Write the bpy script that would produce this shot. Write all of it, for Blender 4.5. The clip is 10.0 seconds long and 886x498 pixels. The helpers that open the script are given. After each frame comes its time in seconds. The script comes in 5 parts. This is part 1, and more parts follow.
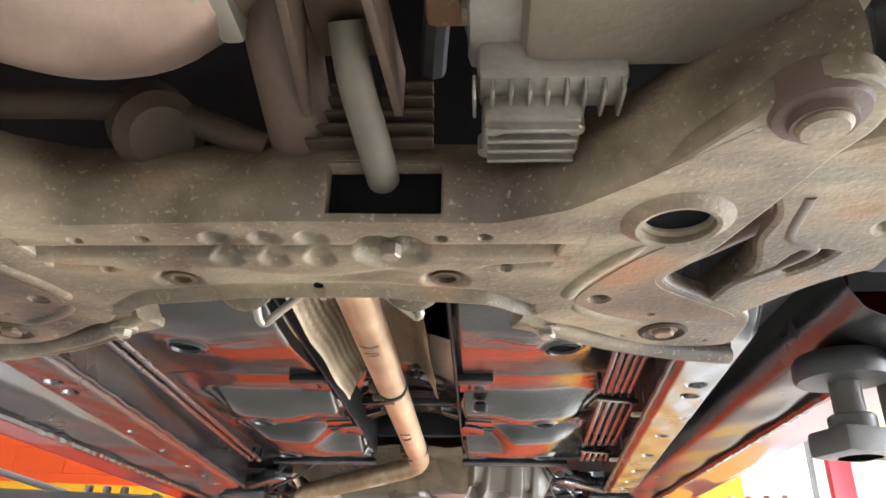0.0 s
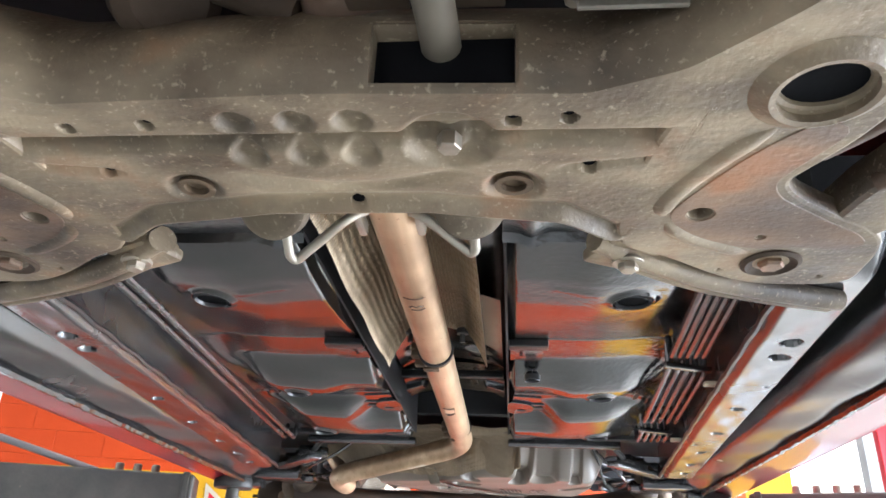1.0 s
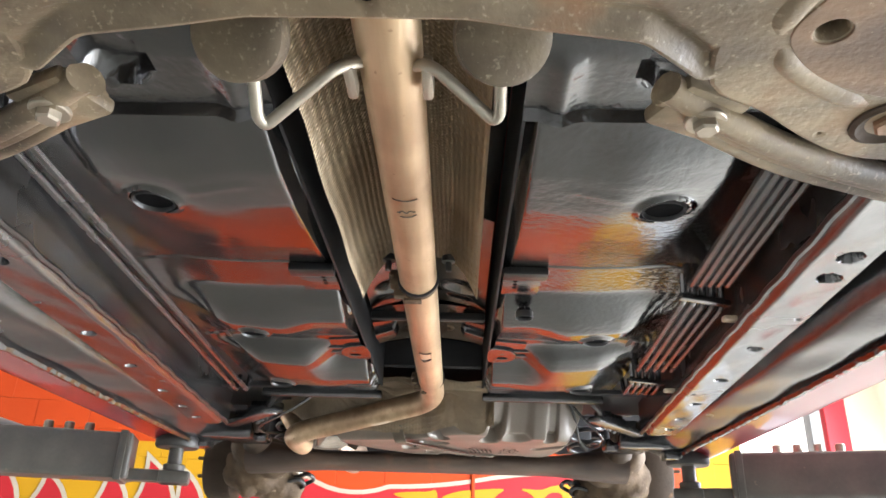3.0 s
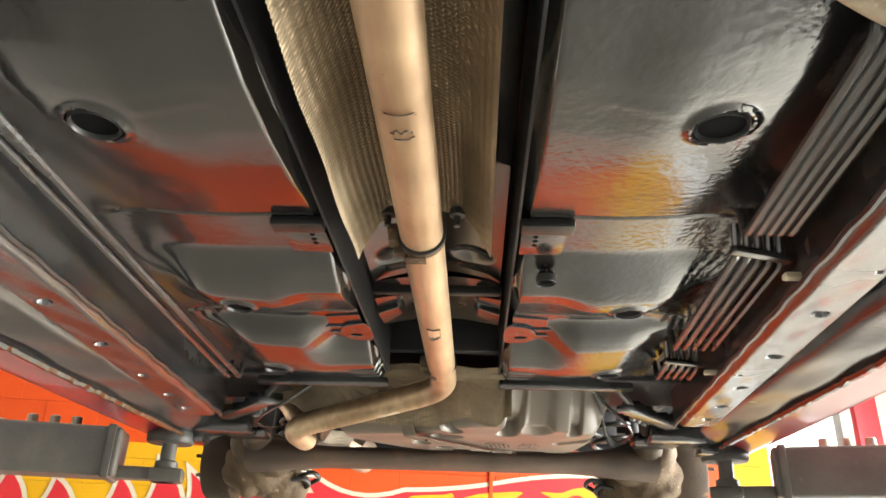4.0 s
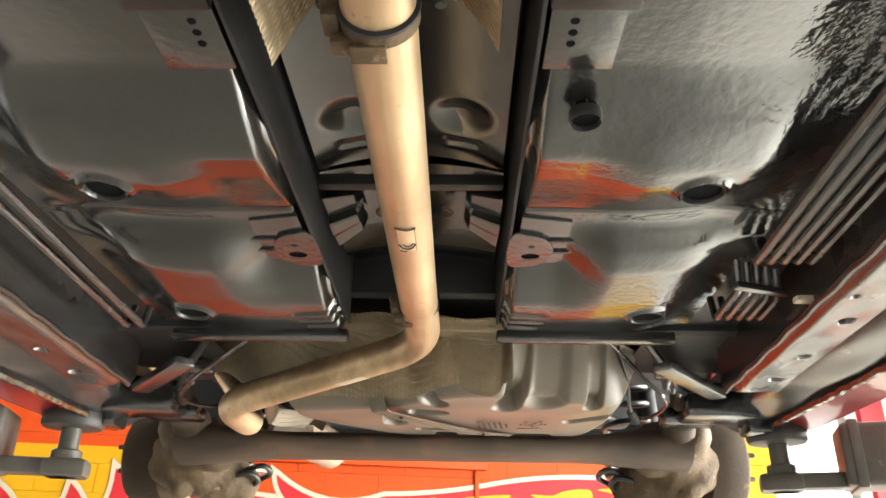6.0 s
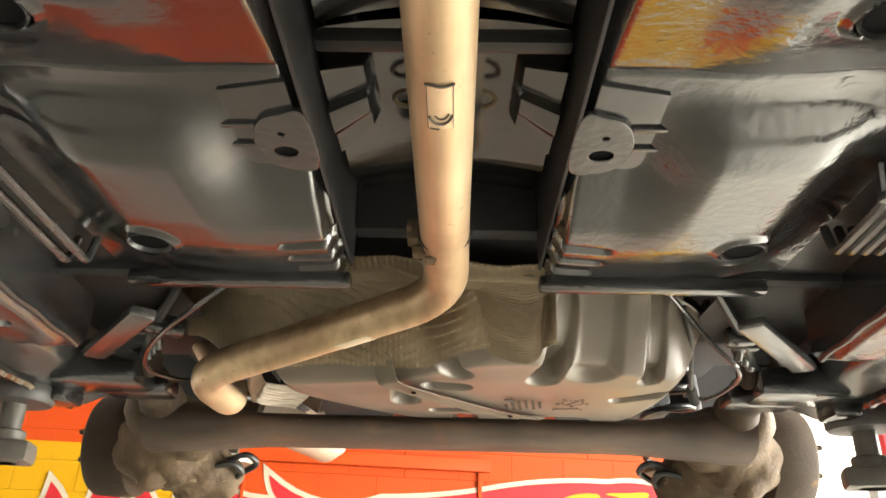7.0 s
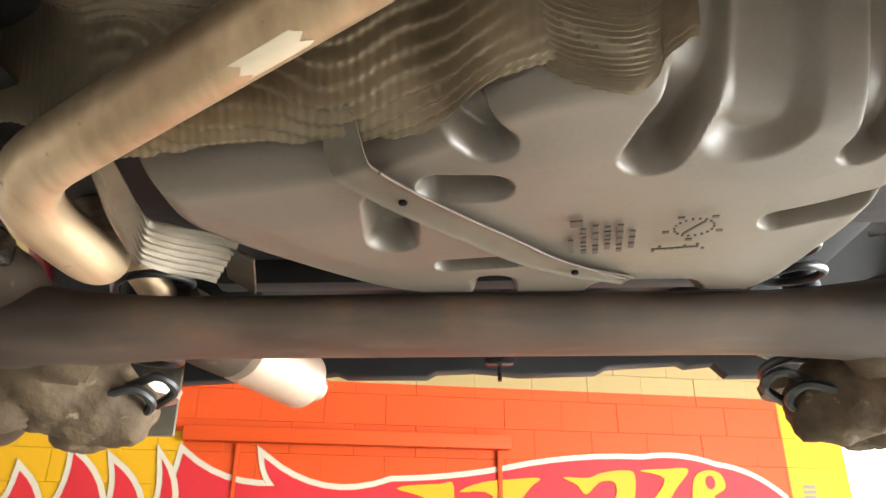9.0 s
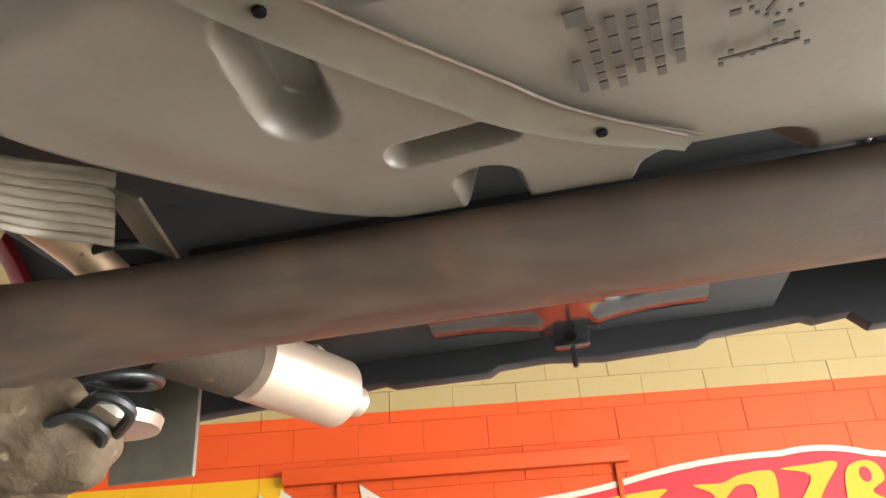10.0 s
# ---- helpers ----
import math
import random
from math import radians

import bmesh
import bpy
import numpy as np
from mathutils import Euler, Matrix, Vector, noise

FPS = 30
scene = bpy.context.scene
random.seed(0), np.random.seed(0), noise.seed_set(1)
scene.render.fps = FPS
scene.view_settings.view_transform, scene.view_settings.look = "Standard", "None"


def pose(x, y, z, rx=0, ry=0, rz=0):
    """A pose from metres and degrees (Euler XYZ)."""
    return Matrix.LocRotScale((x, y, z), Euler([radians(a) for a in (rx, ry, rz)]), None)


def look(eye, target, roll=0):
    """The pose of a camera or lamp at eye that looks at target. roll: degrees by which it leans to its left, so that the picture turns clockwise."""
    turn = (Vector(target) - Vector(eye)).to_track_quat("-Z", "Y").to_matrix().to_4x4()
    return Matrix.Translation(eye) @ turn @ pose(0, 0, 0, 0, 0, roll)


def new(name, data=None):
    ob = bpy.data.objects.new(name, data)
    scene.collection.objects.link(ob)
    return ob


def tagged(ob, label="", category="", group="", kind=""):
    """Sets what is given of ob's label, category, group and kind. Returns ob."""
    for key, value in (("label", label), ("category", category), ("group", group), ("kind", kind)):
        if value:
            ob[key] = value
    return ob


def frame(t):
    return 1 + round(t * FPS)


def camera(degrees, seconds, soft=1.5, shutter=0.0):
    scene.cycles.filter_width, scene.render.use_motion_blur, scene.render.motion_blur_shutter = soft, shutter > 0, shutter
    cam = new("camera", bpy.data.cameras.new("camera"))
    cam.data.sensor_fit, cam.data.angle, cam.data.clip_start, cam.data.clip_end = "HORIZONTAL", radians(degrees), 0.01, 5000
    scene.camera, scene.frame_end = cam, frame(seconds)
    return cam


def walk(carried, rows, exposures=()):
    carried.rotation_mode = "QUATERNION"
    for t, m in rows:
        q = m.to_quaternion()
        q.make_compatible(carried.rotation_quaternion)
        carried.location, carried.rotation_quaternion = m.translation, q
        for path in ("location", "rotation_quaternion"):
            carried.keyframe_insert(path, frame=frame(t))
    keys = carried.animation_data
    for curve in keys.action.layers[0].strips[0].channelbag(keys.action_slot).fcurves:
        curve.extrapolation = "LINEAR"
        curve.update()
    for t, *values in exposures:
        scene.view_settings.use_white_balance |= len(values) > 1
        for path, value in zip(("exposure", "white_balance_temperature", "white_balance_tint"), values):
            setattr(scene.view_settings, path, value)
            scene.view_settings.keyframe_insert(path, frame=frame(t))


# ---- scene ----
cam = camera(61.7, 10.0, soft=1.6)
PATH = [
    (0, (0.17, 0.3196, 1.327), (0.0773, 2.118, 2.198), 1.1),
    (0.5, (0.1823, 0.4205, 1.313), (0.0226, 2.2167, 2.176), 2.3),
    (1, (0.1369, 0.4711, 1.314), (-0.0487, 2.2686, 2.17), 2.5),
    (1.5, (0.1095, 0.5174, 1.311), (-0.0269, 2.3313, 2.143), 2.7),
    (2, (0.091, 0.5517, 1.309), (-0.0014, 2.372, 2.132), 2.5),
    (2.5, (0.0636, 0.597, 1.304), (0.0073, 2.4249, 2.113), 2.0),
    (2.7, (0.0629, 0.625, 1.301), (0.0167, 2.4558, 2.105), 1.8),
    (3.8, (0.0833, 0.8098, 1.307), (-0.0038, 2.6431, 2.103), 1.9),
    (4, (0.0749, 0.8539, 1.303), (-0.0194, 2.6803, 2.113), 1.9),
    (4.5, (0.0405, 0.9754, 1.316), (-0.0218, 2.8013, 2.129), 1.4),
    (5, (0.0285, 1.0565, 1.315), (0.0102, 2.8779, 2.14), 0.8),
    (5.5, (0.053, 1.1712, 1.316), (0.0377, 2.9896, 2.15), 0.4),
    (5.7, (0.0657, 1.224, 1.317), (0.0354, 3.0446, 2.146), 0.5),
    (6.8, (0.0269, 1.5436, 1.328), (-0.0315, 3.3585, 2.166), 1.5),
    (7, (0.0165, 1.5957, 1.329), (-0.0239, 3.4094, 2.171), 1.5),
    (7.5, (0.026, 1.7096, 1.322), (0.0167, 3.5269, 2.157), 1.0),
    (8, (0.058, 1.8602, 1.316), (0.0167, 3.6829, 2.139), 0.5),
    (8.5, (0.0443, 2.0364, 1.308), (-0.041, 3.8587, 2.126), 0.3),
    (9, (0.0027, 2.221, 1.322), (-0.0597, 4.0409, 2.15), 0.1),
    (9.5, (0.0416, 2.3695, 1.325), (-0.0669, 4.18, 2.168), -1.3),
    (10, (0.0787, 2.527, 1.341), (-0.2325, 4.2842, 2.243), -4.5),
]
walk(cam, [(t, look(eye, target, roll)) for t, eye, target, roll in PATH], [(0.0, 0.97, 6300, 14), (1.9, 0.80, 5550, 14), (2.6, 0.76, 5950, 14), (4.0, 0.90, 7250, 11), (5.0, 0.96, 6950, 10), (7.3, 0.87, 7800, 10), (8.5, 0.83, 7050, 10), (9.5, 0.68, 6800, 10), (10.0, 0.62, 6700, 10)])

# ---- light ----
world = bpy.data.worlds.new("sky")
scene.world = world
world.use_nodes = True
wn = world.node_tree
sky = wn.nodes.new("ShaderNodeTexSky")
sky.sky_type, sky.sun_disc = "NISHITA", False
sky.sun_elevation, sky.sun_rotation = radians(43), radians(94)
wn.nodes["Background"].inputs[1].default_value = 0.13
wn.links.new(sky.outputs[0], wn.nodes["Background"].inputs[0])


def lamp(name, kind, m, energy, color=(1, 1, 1), size=None, angle=None):
    data = bpy.data.lights.new(name, kind)
    data.energy, data.color = energy, color
    if size:
        data.shape, data.size, data.size_y = "RECTANGLE", size[0], size[1]
    if angle is not None:
        data.angle = radians(angle)
    ob = new(name, data)
    ob.matrix_world = m
    return ob


lamp("sun", "SUN", look((8.0, -0.6, 7.4), (0, 0, 0)), 5.0, (1, 0.94, 0.86), angle=0.6)
# daylight through the open bay door on the right; added fill from the unseen front
lamp("bay_daylight", "AREA", look((5.1, 3.2, 1.55), (1.2, 3.0, 0.2)), 1450, (0.90, 0.955, 1.0), (5.2, 3.6))
lamp("front_fill", "AREA", look((0.5, -4.8, 2.2), (0, 3.0, 0.8)), 34, (1.0, 0.94, 0.85), (8.0, 3.8))

# ---- materials ----
def nodes_of(name):
    m = bpy.data.materials.new(name)
    m.use_nodes = True
    return m, m.node_tree, m.node_tree.nodes["Principled BSDF"]


def noise_node(nt, scale, detail=4.0, coords="Object", stretch=(1, 1, 1)):
    tc = nt.nodes.new("ShaderNodeTexCoord")
    mp = nt.nodes.new("ShaderNodeMapping")
    mp.inputs["Scale"].default_value = stretch
    n = nt.nodes.new("ShaderNodeTexNoise")
    n.inputs["Scale"].default_value, n.inputs["Detail"].default_value = scale, detail
    nt.links.new(tc.outputs[coords], mp.inputs[0])
    nt.links.new(mp.outputs[0], n.inputs[0])
    return n


def ramp(nt, src, stops):
    r = nt.nodes.new("ShaderNodeValToRGB")
    while len(r.color_ramp.elements) < len(stops):
        r.color_ramp.elements.new(0.5)
    for e, (p, c) in zip(r.color_ramp.elements, stops):
        e.position, e.color = p, (*c, 1) if len(c) == 3 else c
    nt.links.new(src, r.inputs[0])
    return r


def mix(nt, fac, a, b, kind="MIX"):
    n = nt.nodes.new("ShaderNodeMix")
    n.data_type, n.blend_type = "RGBA", kind
    for k, v in ((0, fac), (6, a), (7, b)):
        if isinstance(v, (int, float)):
            n.inputs[k].default_value = v
        elif isinstance(v, tuple):
            n.inputs[k].default_value = (*v, 1)
        else:
            nt.links.new(v, n.inputs[k])
    return n.outputs[2]


def bump(nt, p, height, strength, dist, prev=None):
    b = nt.nodes.new("ShaderNodeBump")
    b.inputs["Strength"].default_value, b.inputs["Distance"].default_value = strength, dist
    nt.links.new(height, b.inputs["Height"])
    if prev:
        nt.links.new(prev, b.inputs["Normal"])
    nt.links.new(b.outputs[0], p.inputs["Normal"])
    return b.outputs[0]


def surface(name, dark, light, rough, metal=0.0, big=3.0, small=60.0, bumps=0.3, ior=1.5, spots=None, coat=0.0, rvar=0.15):
    """Paint, metal or rubber with broad stains and fine grain. spots: colour, amount of rust or dust flecks."""
    m, nt, p = nodes_of(name)
    a, b = noise_node(nt, big, 5), noise_node(nt, small, 3)
    ra = ramp(nt, a.outputs[0], [(0.32, dark), (0.68, light)])
    col = mix(nt, 0.35, ra.outputs[0], mix(nt, b.outputs[0], dark, light))
    if spots:
        c, cut, size = spots
        s = noise_node(nt, size, 6)
        rs = ramp(nt, s.outputs[0], [(cut, (0, 0, 0)), (cut + 0.08, (1, 1, 1))])
        col = mix(nt, rs.outputs[0], col, c)
    nt.links.new(col, p.inputs["Base Color"])
    rr = nt.nodes.new("ShaderNodeMapRange")
    rr.inputs[3].default_value, rr.inputs[4].default_value = max(0.02, rough - rvar), min(1, rough + rvar)
    nt.links.new(a.outputs[0], rr.inputs[0])
    nt.links.new(rr.outputs[0], p.inputs["Roughness"])
    p.inputs["Metallic"].default_value, p.inputs["IOR"].default_value = metal, ior
    p.inputs["Coat Weight"].default_value = coat
    if bumps:
        n1 = bump(nt, p, b.outputs[0], bumps, 0.002)
        bump(nt, p, a.outputs[0], bumps * 0.5, 0.004, n1)
    return m


def gloss_black(name, peel, ior=1.86, rough=0.11):
    """Thick wet-looking black underbody coating with orange peel."""
    m, nt, p = nodes_of(name)
    a, b = noise_node(nt, 4, 4), noise_node(nt, 95, 2)
    p.inputs["IOR"].default_value = ior
    col = ramp(nt, a.outputs[0], [(0.3, (0.010, 0.010, 0.011)), (0.7, (0.022, 0.021, 0.020))])
    nt.links.new(col.outputs[0], p.inputs["Base Color"])
    rr = ramp(nt, a.outputs[0], [(0.3, (rough,) * 3), (0.7, (rough + 0.09,) * 3)])
    nt.links.new(rr.outputs[0], p.inputs["Roughness"])
    n1 = bump(nt, p, b.outputs[0], peel, 0.0015)
    bump(nt, p, noise_node(nt, 14, 3).outputs[0], 0.17, 0.004, n1)
    return m


COAT = gloss_black("black_underbody_coating", 0.10)
COAT_ROUGH = gloss_black("textured_underbody_coating", 0.45, rough=0.14)
RAIL = gloss_black("black_rail_coating", 0.22, ior=2.0, rough=0.2)
DARKCOAT = gloss_black("dark_satin_coating", 0.3, ior=1.38, rough=0.3)
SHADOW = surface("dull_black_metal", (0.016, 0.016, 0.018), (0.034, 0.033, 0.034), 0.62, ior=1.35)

# near-black for pieces that stand for the shade inside holes
HOLE_SHADE = surface("painted_hole_shade", (0.004, 0.004, 0.005), (0.010, 0.010, 0.010), 0.8, ior=1.1)


def grimy_steel(name, dark, light, rust, rust_cut, fleck_cut, relief=1.0):
    """Old black steel under road dust: broad grime, rust blotches, pale flecks and pitting."""
    m, nt, p = nodes_of(name)
    broad, streak, fine = noise_node(nt, 5.5, 7), noise_node(nt, 22, 6, stretch=(0.5, 1.4, 1)), noise_node(nt, 170, 3)
    base = ramp(nt, broad.outputs[0], [(0.34, dark), (0.64, light)]).outputs[0]
    grime = ramp(nt, streak.outputs[0], [(0.36, (0.42, 0.38, 0.34)), (0.62, (1.0, 1.0, 1.0))])
    base = mix(nt, 0.75, base, mix(nt, 1.0, base, grime.outputs[0], "MULTIPLY"))
    blotch = ramp(nt, noise_node(nt, 11, 7).outputs[0], [(rust_cut, (0, 0, 0)), (rust_cut + 0.13, (0.85, 0.85, 0.85))])
    base = mix(nt, blotch.outputs[0], base, rust)
    fleck = ramp(nt, noise_node(nt, 210, 5).outputs[0], [(fleck_cut, (0, 0, 0)), (fleck_cut + 0.12, (0.5, 0.5, 0.5))])
    base = mix(nt, fleck.outputs[0], base, (0.38, 0.31, 0.22))
    nt.links.new(base, p.inputs["Base Color"])
    rr = ramp(nt, streak.outputs[0], [(0.3, (0.45,) * 3), (0.7, (0.75,) * 3)])
    nt.links.new(rr.outputs[0], p.inputs["Roughness"])
    n1 = bump(nt, p, fine.outputs[0], 0.45 * relief, 0.002)
    bump(nt, p, streak.outputs[0], 0.35 * relief, 0.004, n1)
    return m


DUSTY = grimy_steel("dusty_black_steel", (0.066, 0.046, 0.027), (0.32, 0.25, 0.158), (0.19, 0.095, 0.042), 0.56, 0.60)
RUSTY = grimy_steel("rusted_steel", (0.070, 0.042, 0.025), (0.27, 0.17, 0.10), (0.25, 0.105, 0.040), 0.55, 0.64)
AXLE = grimy_steel("rusty_axle_paint", (0.048, 0.030, 0.020), (0.088, 0.057, 0.039), (0.115, 0.056, 0.029), 0.58, 0.72, 0.25)
DRUM = surface("dark_rusty_iron", (0.026, 0.017, 0.011), (0.062, 0.042, 0.027), 0.72, big=9, small=120, bumps=0.4, ior=1.3, spots=((0.11, 0.06, 0.03), 0.66, 30))
BEAM = surface("brown_black_axle_paint", (0.060, 0.038, 0.026), (0.130, 0.084, 0.057), 0.5, big=6, small=180, bumps=0.3, ior=1.36, spots=((0.12, 0.075, 0.05), 0.72, 60))
HUB = surface("dirty_cast_iron", (0.040, 0.026, 0.016), (0.125, 0.086, 0.052), 0.68, big=17, small=120, bumps=0.8, ior=1.28, spots=((0.2, 0.15, 0.1), 0.66, 50))


def exhaust_steel():
    """Heat-stained tan pipe: broad brown scorching, long drawn streaks, small rust spots."""
    m, nt, p = nodes_of("tan_stained_exhaust_steel")
    broad, streak, spot = noise_node(nt, 5, 5), noise_node(nt, 40, 5, stretch=(1, 0.08, 1)), noise_node(nt, 75, 5)
    col = ramp(nt, broad.outputs[0], [(0.30, (0.30, 0.195, 0.115)), (0.48, (0.52, 0.375, 0.235)), (0.72, (0.66, 0.51, 0.335))]).outputs[0]
    tone = ramp(nt, streak.outputs[0], [(0.32, (0.70, 0.66, 0.62)), (0.66, (1.0, 1.0, 1.0))])
    col = mix(nt, 1.0, col, tone.outputs[0], "MULTIPLY")
    rust = ramp(nt, spot.outputs[0], [(0.68, (0, 0, 0)), (0.76, (0.8, 0.8, 0.8))])
    nt.links.new(mix(nt, rust.outputs[0], col, (0.17, 0.085, 0.042)), p.inputs["Base Color"])
    rough = ramp(nt, streak.outputs[0], [(0.3, (0.52,) * 3), (0.7, (0.36,) * 3)])
    nt.links.new(rough.outputs[0], p.inputs["Roughness"])
    p.inputs["Metallic"].default_value = 0.62
    n1 = bump(nt, p, spot.outputs[0], 0.12, 0.001)
    bump(nt, p, broad.outputs[0], 0.10, 0.004, n1)
    return m


STEEL = exhaust_steel()
RUBBED = surface("rubbed_bright_steel", (0.62, 0.47, 0.31), (0.72, 0.56, 0.38), 0.42, metal=0.55, big=30, bumps=0.06)
ROD = surface("dull_zinc_rod", (0.28, 0.25, 0.2), (0.42, 0.38, 0.31), 0.42, metal=0.6, big=20, bumps=0.1)
ALLOY = surface("cast_aluminium", (0.15, 0.13, 0.105), (0.40, 0.36, 0.30), 0.5, metal=0.55, big=14, small=150, bumps=0.4)
SUMP = surface("dusty_alloy_casting", (0.12, 0.097, 0.068), (0.25, 0.205, 0.145), 0.6, metal=0.2, big=8, small=120, bumps=0.3)
MANIFOLD = surface("heat_tinted_steel", (0.17, 0.105, 0.078), (0.42, 0.295, 0.22), 0.38, metal=0.65, big=9, small=80, bumps=0.2)
TANK = surface("dusty_black_plastic", (0.108, 0.088, 0.069), (0.182, 0.150, 0.119), 0.38, big=5, small=200, bumps=0.08)
STRAP = surface("dusty_steel_strap", (0.095, 0.080, 0.060), (0.175, 0.150, 0.113), 0.55, metal=0.1, ior=1.35, big=12, bumps=0.12)
RUBBER = surface("black_rubber", (0.02, 0.02, 0.02), (0.05, 0.047, 0.043), 0.55, big=20, bumps=0.15)
RED = surface("dark_red_car_paint", (0.20, 0.008, 0.014), (0.26, 0.012, 0.02), 0.3, big=2, small=40, bumps=0.02, coat=0.8, rvar=0.05)
ARM = surface("worn_dark_grey_paint", (0.045, 0.042, 0.037), (0.105, 0.096, 0.080), 0.45, big=10, small=110, bumps=0.2, spots=((0.16, 0.13, 0.1), 0.7, 45))
ZINC = surface("zinc_bolt", (0.2, 0.17, 0.13), (0.4, 0.35, 0.28), 0.45, metal=0.7, big=30)
SILENCER = surface("sun_toned_stained_steel", (0.36, 0.255, 0.19), (0.52, 0.395, 0.30), 0.4, metal=0.5, big=8, bumps=0.05)
WHITE = surface("cream_white_metal", (0.50, 0.42, 0.30), (0.66, 0.57, 0.43), 0.4, metal=0.15, big=6, bumps=0.05)
INK = surface("dark_ink", (0.045, 0.038, 0.030), (0.075, 0.064, 0.052), 0.6, bumps=0)
CONCRETE = surface("pale_concrete", (0.34, 0.32, 0.29), (0.48, 0.455, 0.415), 0.5, big=1.2, small=30, bumps=0.15)


def shaded_floor():
    """Grey concrete; a broad ellipse around the lift is coloured darker, as shade."""
    m, nt, p = nodes_of("concrete_with_painted_shade")
    geo = nt.nodes.new("ShaderNodeNewGeometry")
    mp = nt.nodes.new("ShaderNodeMapping")
    mp.inputs["Location"].default_value = (0.6 / 1.8, -3.6 / 3.4, 0)
    mp.inputs["Scale"].default_value = (1 / 1.8, 1 / 3.4, 0)
    nt.links.new(geo.outputs["Position"], mp.inputs[0])
    ln = nt.nodes.new("ShaderNodeVectorMath")
    ln.operation = "LENGTH"
    nt.links.new(mp.outputs[0], ln.inputs[0])
    big, fine = noise_node(nt, 1.1, 5), noise_node(nt, 22, 5)
    add = nt.nodes.new("ShaderNodeMath")
    add.operation = "MULTIPLY_ADD"
    nt.links.new(big.outputs[0], add.inputs[0])
    add.inputs[1].default_value = 0.5
    nt.links.new(ln.outputs["Value"], add.inputs[2])
    fac = nt.nodes.new("ShaderNodeMapRange")
    fac.inputs[1].default_value, fac.inputs[2].default_value = 0.85, 1.55
    nt.links.new(add.outputs[0], fac.inputs[0])
    # pale tone imitates the daylit floor, dark tone the shaded bay
    pale = mix(nt, fine.outputs[0], (0.31, 0.315, 0.29), (0.44, 0.445, 0.41))
    dark = mix(nt, fine.outputs[0], (0.135, 0.134, 0.114), (0.225, 0.221, 0.190))
    nt.links.new(mix(nt, fac.outputs[0], dark, pale), p.inputs["Base Color"])
    p.inputs["Roughness"].default_value = 0.5
    bump(nt, p, fine.outputs[0], 0.15, 0.003)
    return m


FLOOR = shaded_floor()
PLASTER = surface("cream_wall_paint", (0.62, 0.54, 0.40), (0.72, 0.64, 0.5), 0.75, big=1.5, small=50, bumps=0.15)
WHITEWALL = surface("white_wall_paint", (0.74, 0.73, 0.70), (0.82, 0.81, 0.79), 0.7, big=1.5, small=50, bumps=0.15)
# emission stands in for strong daylight on the backdrop
GLARE, _nt, _p = nodes_of("glowing_white_distance")
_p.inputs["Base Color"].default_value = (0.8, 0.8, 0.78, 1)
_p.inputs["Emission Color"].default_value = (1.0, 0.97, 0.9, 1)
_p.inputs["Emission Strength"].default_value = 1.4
POST = surface("grey_post_paint", (0.2, 0.2, 0.2), (0.32, 0.32, 0.31), 0.5, big=4)
REDPOST = surface("red_post_paint", (0.55, 0.02, 0.03), (0.66, 0.03, 0.04), 0.5, big=3)
M_YELLOW, M_CREAM, M_PALE_DAYLIGHT = (0.33, 0.172, 0.004), (0.185, 0.132, 0.055), (0.40, 0.42, 0.44)


def shield_mat(name, across, along):
    """Dull aluminium heat shield, embossed with a fine grid; across and along: scale of the ribs in x and y."""
    m, nt, p = nodes_of(name)
    tc = nt.nodes.new("ShaderNodeTexCoord")
    waves = []
    for axis, scale in (("X", across), ("Y", along)):
        w = nt.nodes.new("ShaderNodeTexWave")
        w.wave_type, w.bands_direction = "BANDS", axis
        w.inputs["Scale"].default_value = scale
        w.inputs["Distortion"].default_value = 0.9
        w.inputs["Detail Scale"].default_value = 3
        nt.links.new(tc.outputs["Object"], w.inputs[0])
        waves.append(w)
    mul = nt.nodes.new("ShaderNodeMath")
    mul.operation = "MULTIPLY"
    nt.links.new(waves[0].outputs[1], mul.inputs[0])
    nt.links.new(waves[1].outputs[1], mul.inputs[1])
    a = noise_node(nt, 8, 5)
    col = ramp(nt, a.outputs[0], [(0.3, (0.20, 0.145, 0.085)), (0.7, (0.37, 0.288, 0.188))])
    # colour is darker in the troughs of the embossing
    trough_tone = mix(nt, mul.outputs[0], mix(nt, 0.30, col.outputs[0], (0.12, 0.095, 0.065)), col.outputs[0])
    nt.links.new(trough_tone, p.inputs["Base Color"])
    p.inputs["Metallic"].default_value, p.inputs["Roughness"].default_value = 0.55, 0.46
    n1 = bump(nt, p, mul.outputs[0], 0.7, 0.002)
    bump(nt, p, a.outputs[0], 0.3, 0.006, n1)
    return m


SHIELD = shield_mat("embossed_aluminium_shield", 52, 52)
FOIL = surface("dull_aluminium_foil", (0.13, 0.098, 0.062), (0.27, 0.208, 0.138), 0.45, metal=0.5, big=14, small=120, bumps=0.15)

OLD_FOIL = surface("grimy_aluminium_foil", (0.055, 0.042, 0.028), (0.15, 0.115, 0.078), 0.42, metal=0.4, big=16, small=120, bumps=0.15)


